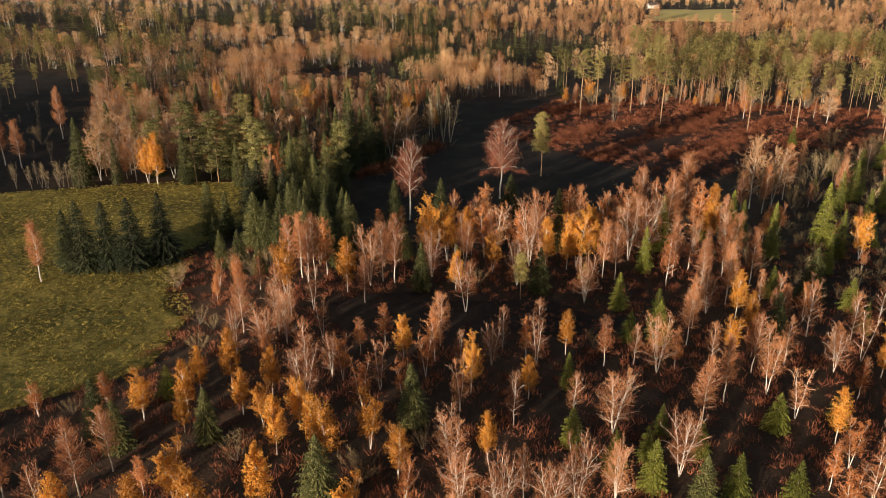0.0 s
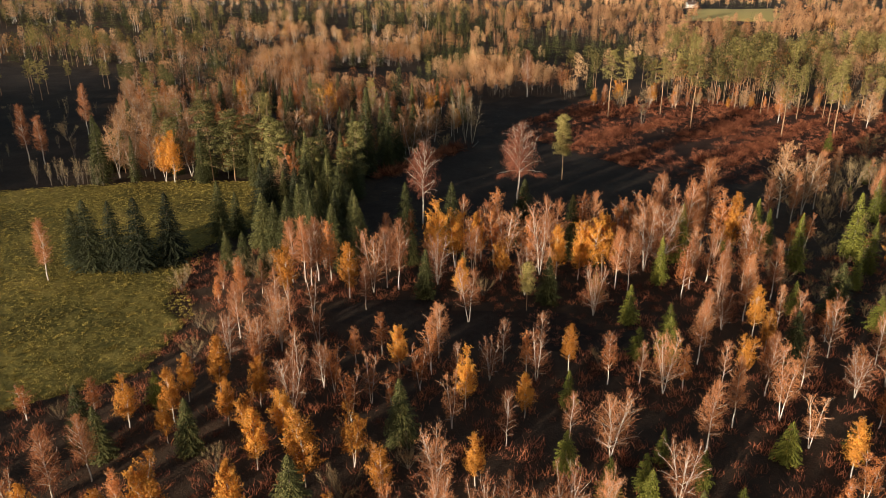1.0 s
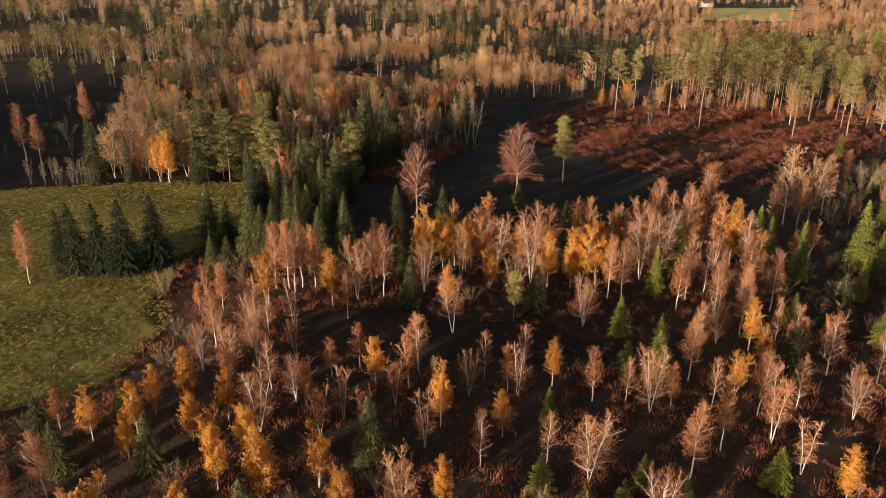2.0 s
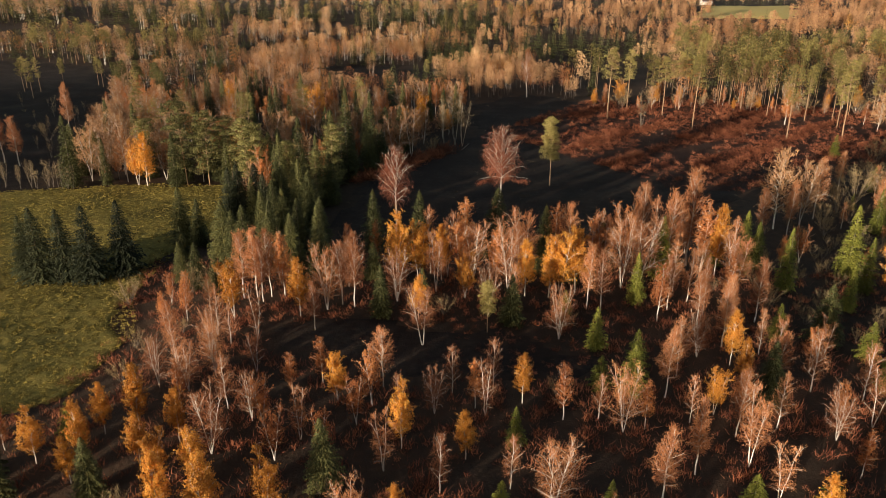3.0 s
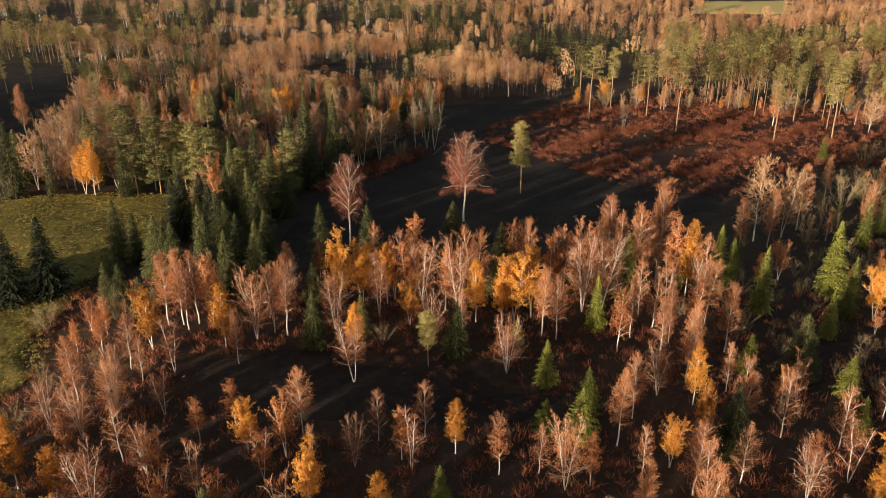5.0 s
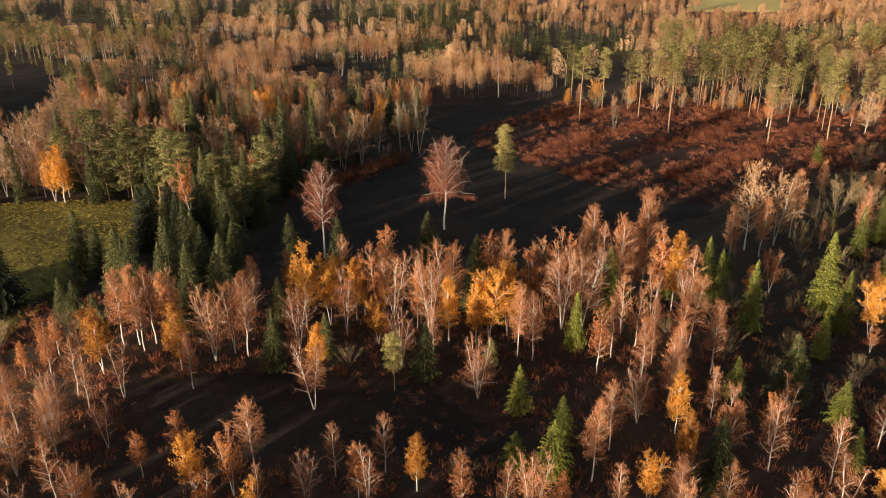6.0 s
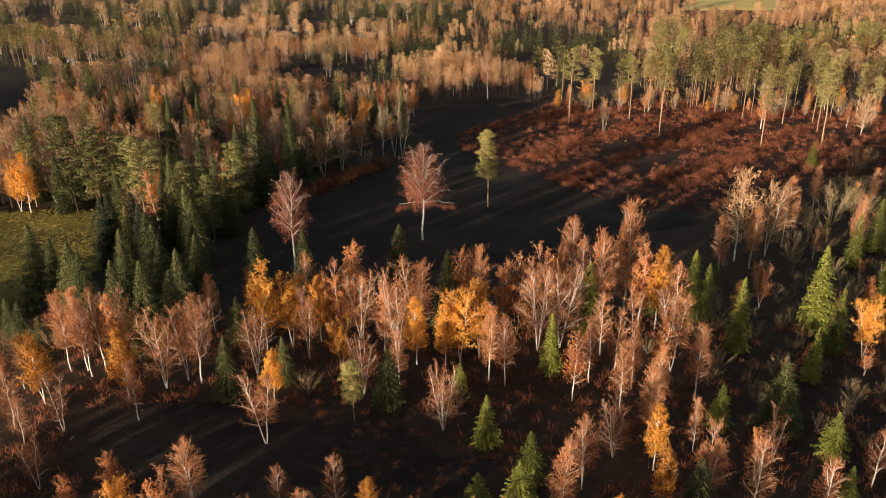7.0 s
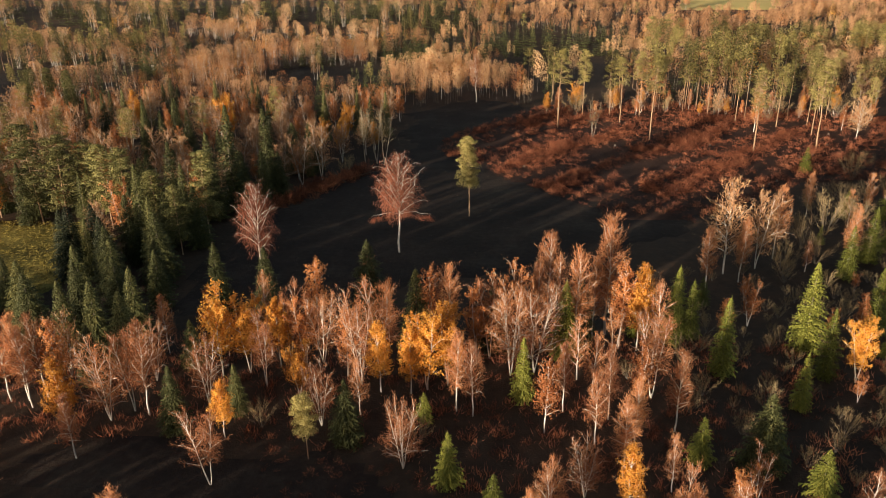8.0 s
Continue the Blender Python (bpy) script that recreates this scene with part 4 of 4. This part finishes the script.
def wood_spots(y0, y1, step):
    r = random.Random(int(y0))
    bins = ([], [], [], [], [])
    y = y0
    while y < y1:
        half = 0.70 * y + 110
        x = -half
        while x < half + 60:
            px, py = x + r.uniform(-0.5, 0.5) * step, y + r.uniform(-0.5, 0.5) * step
            x += step
            if inside(CLEARING, px, py) or inside(FIELD, px, py) or inside(SHADY, px, py) or (inside(HOLLOW, px, py) and r.random() > 0.08):
                continue
            lump = noise.noise((px * 0.018, py * 0.018, 31.0)) + 0.5 * noise.noise((px * 0.05, py * 0.05, 33.0))
            if lump < -0.16 and r.random() < 0.9 or r.random() < (0.1 if y0 < 500 else 0.24):
                continue
            if any(((px - a) / c) ** 2 + ((py - b) / d) ** 2 < 1 + 0.5 * lump for a, b, c, d in OPENINGS) and r.random() < 0.93:
                continue
            w, h = stand(px, py)
            kind = pick(r, [(i, max(0.0, q)) for i, q in enumerate(w)])
            if kind == 2 and r.random() < 0.52:
                continue
            shade = 1.0 * patch(px, py, 22.0, 3.0) - 0.55 + r.uniform(-0.35, 0.35)
            bins[kind].append((px, py, h * (1 + 0.25 * lump) * r.uniform(0.75, 1.15) * (1.2 if kind == 2 else 1), shade))
        y += step
    return bins


rs = random.Random(15)
for y0, y1, step, names, detail in ((338, 560, 6.9, "mid", 0), (560, 900, 8.2, "far", 1), (900, 1750, 13.0, "distant", 2)):
    b, s, p, g, o = wood_spots(y0, y1, step)
    if detail == 0:
        b, s, p, g, o = [[q for q in bin_ if free(q[0], q[1], 4.0)] for bin_ in (b, s, p, g, o)]
    nb, size = ((620, 0.29), (420, 0.35), (220, 0.50))[detail]
    slim = [q for q in b if q[0] > 60 or q[0] > -45 and q[1] > 338]
    b = [q for q in b if not (q[0] > 60 or q[0] > -45 and q[1] > 338)]
    slim += [(q[0] + rs.uniform(-4, 4), q[1] + rs.uniform(-4, 4), q[2] * rs.uniform(0.75, 1.1), q[3]) for q in slim for _ in range(2)]
    scatter(names + "_birch_wood", [far_birch(200 + k, nb, size) for k in range(5)], b, [M_BIRCH, M_TWIG], "brown leafless birch wood with broad crowns", 18)
    scatter(names + "_slim_birch_wood", [far_birch(205 + k, nb * (4, 3, 3)[detail] // 9, size * (0.95, 1.3, 1.3)[detail], False, 2.2, 6.2, 0.13, 2) for k in range(5)], slim, [M_GREY, M_TWIG], "tall slim leafless birch wood", 18)
    scatter(names + "_spruce_wood", [far_spruce(210 + k, (14, 9, 5)[detail], (6, 5, 3)[detail]) for k in range(3)], s, [M_SPRUCE_BARK, M_SPRUCE], "dark green spruce wood", 18)
    scatter(names + "_pine_wood", [far_pine(220 + k, (13, 10, 6)[detail], (30, 16, 7)[detail], (0.55, 0.8, 1.3)[detail]) for k in range(4)], p, [M_PINE_BARK, M_PINE], "green pine wood with bare trunks", 23)
    scatter(names + "_golden_wood", [far_birch(230 + k, nb // 2, size * 1.25, True, 4.2, 5.0, 0.11, 2) for k in range(3)], g, [M_BIRCH, M_GOLD], "golden trees among the wood", 18)
    scatter(names + "_rusty_wood", [far_birch(235 + k, nb // 2, size * 1.2, True, 4.2, 5.0, 0.11, 2) for k in range(4)], o, [M_BIRCH, M_RUST], "rust brown trees among the wood", 18)

# tall unseen wood beyond the meadow, added towards the sun to shade the opening
r = random.Random(77)
west = [(x, y, r.uniform(20, 27)) for x, y in ((r.uniform(-330, -180), r.uniform(20, 330)) for _ in range(1100)) if x * 0.839 - y * 0.545 < -226 and x < -0.66 * y - 18]
scatter("western_spruce_wood", [far_spruce(240 + k, 9, 5) for k in range(3)], west, [M_SPRUCE_BARK, M_SPRUCE], "dark spruce wood beyond the meadow", 18)


# ---------------------------------------------------------------- brush and grass
def clump(seed, stems, h, lean, width):
    r = random.Random(seed)
    s = Shape()
    for _ in range(stems):
        a = r.random() * 6.283
        d = Vector((math.cos(a) * lean, math.sin(a) * lean, 1)).normalized()
        p = Vector((r.gauss(0, 0.35), r.gauss(0, 0.35), 0)) * h
        d = (d + rnd_dir(r) * 0.4).normalized()
        sliver(s, p + d * h * r.random() * 0.4, d, h * r.uniform(0.4, 0.8), h * width, r)
    return simple([(s, 0)])


def shrub(seed, pieces):
    """A low dome of short twigs."""
    r = random.Random(seed)
    s = Shape()
    for _ in range(pieces):
        d = rnd_dir(r)
        d.z = abs(d.z)
        far = r.uniform(0.35, 1.0)
        p = Vector((d.x * 0.62 * far, d.y * 0.62 * far, 0.08 + d.z * 0.8 * far))
        way = (d * 0.7 + Vector((0, 0, 0.35)) + rnd_dir(r) * 0.7).normalized()
        sliver(s, p, way, r.uniform(0.18, 0.46), 0.034, r, d)
    return simple([(s, 0)])


r = random.Random(9)
spots = []
while len(spots) < 7800:
    x, y = r.uniform(20, 215), r.uniform(200, 376)
    along, across = x * 0.64 + y * 0.77, x * 0.77 - y * 0.64
    n = noise.noise((along * 0.022, across * 0.085, 5.0)) + 0.5 * noise.noise((along * 0.09, across * 0.16, 8.0))
    if inside(BRUSH, x, y) and r.random() < 0.52 + 1.0 * n and r.random() < 0.25 + (y + 0.5 * x - 225) / 60:
        spots.append((x, y, r.choice((r.uniform(0.5, 1.2), r.uniform(1.0, 2.4))) + max(0, 1.5 * n)))
for _ in range(260):
    x, y = r.uniform(8, 40), r.uniform(100, 122)
    if inside(GLADE, x, y):
        spots.append((x, y, r.uniform(0.4, 1.2)))
for _ in range(190):
    q = r.random()
    spots.append((-25 + 24 * q + r.gauss(0, 2), 214 + 44 * q + r.gauss(0, 2), r.uniform(1.6, 4.2)))
scatter("red_brush", [shrub(300 + k, 68) for k in range(6)], spots, [M_BRUSH], "reddish brown brush covering the clearing", 1.0)
spots = []
while len(spots) < 900:
    x, y = r.uniform(-26, 120), r.uniform(150, 380)
    if inside(CLEARING, x, y):
        spots.append((x, y, r.uniform(0.25, 0.7)))
scatter("dry_grass", [clump(310 + k, 26, 1.0, 0.6, 0.06) for k in range(3)], spots, [M_TAN], "low dry grass tufts in the clearing", 1.0)
spots = []
while len(spots) < 22000:
    x, y = r.uniform(-150, -44), r.uniform(85, 210)
    if inside(MEADOW, x, y):
        spots.append((x, y, r.uniform(0.36, 0.54), 0.5 * patch(x, y, 4.0, 8.0) - 0.25 + r.uniform(-0.7, 0.7)))
scatter("meadow_grass", [clump(320 + k, 12, 1.0, 0.9, 0.22) for k in range(4)], spots, [M_GRASS], "rough olive meadow grass", 1.0, 0.29)
spots = [(x, y, h) for x, y, h in ((r.uniform(-85, 120), r.uniform(58, 150), r.uniform(0.6, 1.8)) for _ in range(3600))
         if not inside(GLADE, x, y) and not inside(CLEARING, x, y) and not inside(MEADOW, x + 3, y)]
scatter("undergrowth", [clump(330 + k, 40, 1.0, 0.6, 0.05) for k in range(4)], spots, [M_BRUSH], "brown undergrowth between the young trees", 1.0)


# ---------------------------------------------------------------- stumps and fallen stems
def stump(seed):
    r_ = random.Random(seed)
    root = tagged(new("tree_stump"), "pale cut tree stump in the clearing", "stump", "stumps")
    side, top = Shape(), Shape()
    ring = []
    for k in range(9):
        a, q = 2 * math.pi * k / 9, 0.26 * r_.uniform(0.85, 1.15)
        ring.append((math.cos(a) * q, math.sin(a) * q))
    for k in range(9):
        (x0, y0), (x1, y1) = ring[k], ring[(k + 1) % 9]
        lo0, lo1 = Vector((x0 * 1.5, y0 * 1.5, -0.2)), Vector((x1 * 1.5, y1 * 1.5, -0.2))
        hi0, hi1 = Vector((x0, y0, 0.5)), Vector((x1, y1, 0.5))
        side.tri(lo0, lo1, hi1), side.tri(lo0, hi1, hi0)
        top.tri(hi0, hi1, Vector((0, 0, 0.53)))
    part("bark", side, M_SPRUCE_BARK, root)
    part("cut_face", top, M_CUT, root, "pale cut wood")
    return root


def log(seed):
    r_ = random.Random(seed)
    root = tagged(new("fallen_log"), "fallen grey stem lying at the forest edge", "log", "fallen logs")
    wood = Shape()
    wood.tube([Vector((q * 9 - 4.5, r_.gauss(0, 0.12), 0.25 + 0.5 * q)) for q in (0, 0.3, 0.6, 1)], [0.2, 0.17, 0.13, 0.05], 6)
    part("stem", wood, M_GREY, root, smooth=True)
    twig = Shape()
    for q in (0.5, 0.65, 0.8, 0.9):
        p = Vector((q * 9 - 4.5, 0, 0.25 + 0.5 * q))
        twig.tube([p, p + Vector((0.8, r_.uniform(-0.8, 0.8), r_.uniform(0.2, 1.1)))], [0.05, 0.012], 3)
    part("branch", twig, M_GREY, root)
    return root


first = stump(401)
first.matrix_basis = pose(92, 262, ground_z(92, 262) + 0.3)
for k in range(22):
    x, y = rng.uniform(45, 165), rng.uniform(232, 330)
    if inside(BRUSH, x, y):
        copy_thing(first, pose(x, y, ground_z(x, y) + 0.3, 0, 0, rng.uniform(0, 360)))
fallen = log(402)
fallen.matrix_basis = pose(-3, 251, ground_z(-3, 251) + 0.1, 0, 0, 40)
for x, y, turn in ((-8, 248, 120), (4, 262, 75), (-13, 240, 10)):
    copy_thing(fallen, pose(x, y, ground_z(x, y) + 0.15, 0, 0, turn))


# ---------------------------------------------------------------- the farmhouse by the field
def farmhouse(x, y, turn):
    root = tagged(new("farmhouse"), "small white farmhouse by the far field", "house")
    root.matrix_basis = pose(x, y, ground_z(x, y) + 0.2, 0, 0, turn)
    wall = Shape()
    c = [Vector((a, b, z)) for z in (-0.8, 4.2) for a, b in ((-7, -4), (7, -4), (7, 4), (-7, 4))]
    for a, b in ((0, 1), (1, 2), (2, 3), (3, 0)):
        wall.tri(c[a], c[b], c[b + 4]), wall.tri(c[a], c[b + 4], c[a + 4])
    for e in (-7, 7):
        wall.tri((e, -4, 4.2), (e, 4, 4.2), (e, 0, 7.4))
    part("wall", wall, M_PLASTER, root)
    roof = Shape()
    for sg in (-1, 1):
        for dz in (0.0, 0.2):
            q = [Vector((-7.5, sg * 4.6, 3.8 + dz)), Vector((7.5, sg * 4.6, 3.8 + dz)), Vector((7.5, 0, 7.5 + dz)), Vector((-7.5, 0, 7.5 + dz))]
            roof.tri(q[0], q[1], q[2]), roof.tri(q[0], q[2], q[3])
    part("roof", roof, M_ROOF, root)
    chim = Shape()
    chim.tube([Vector((2, 0.6, 6.5)), Vector((2, 0.6, 8.6))], [0.5, 0.5], 4)
    part("chimney", chim, M_PLASTER, root)


farmhouse(288, 1030, 15)
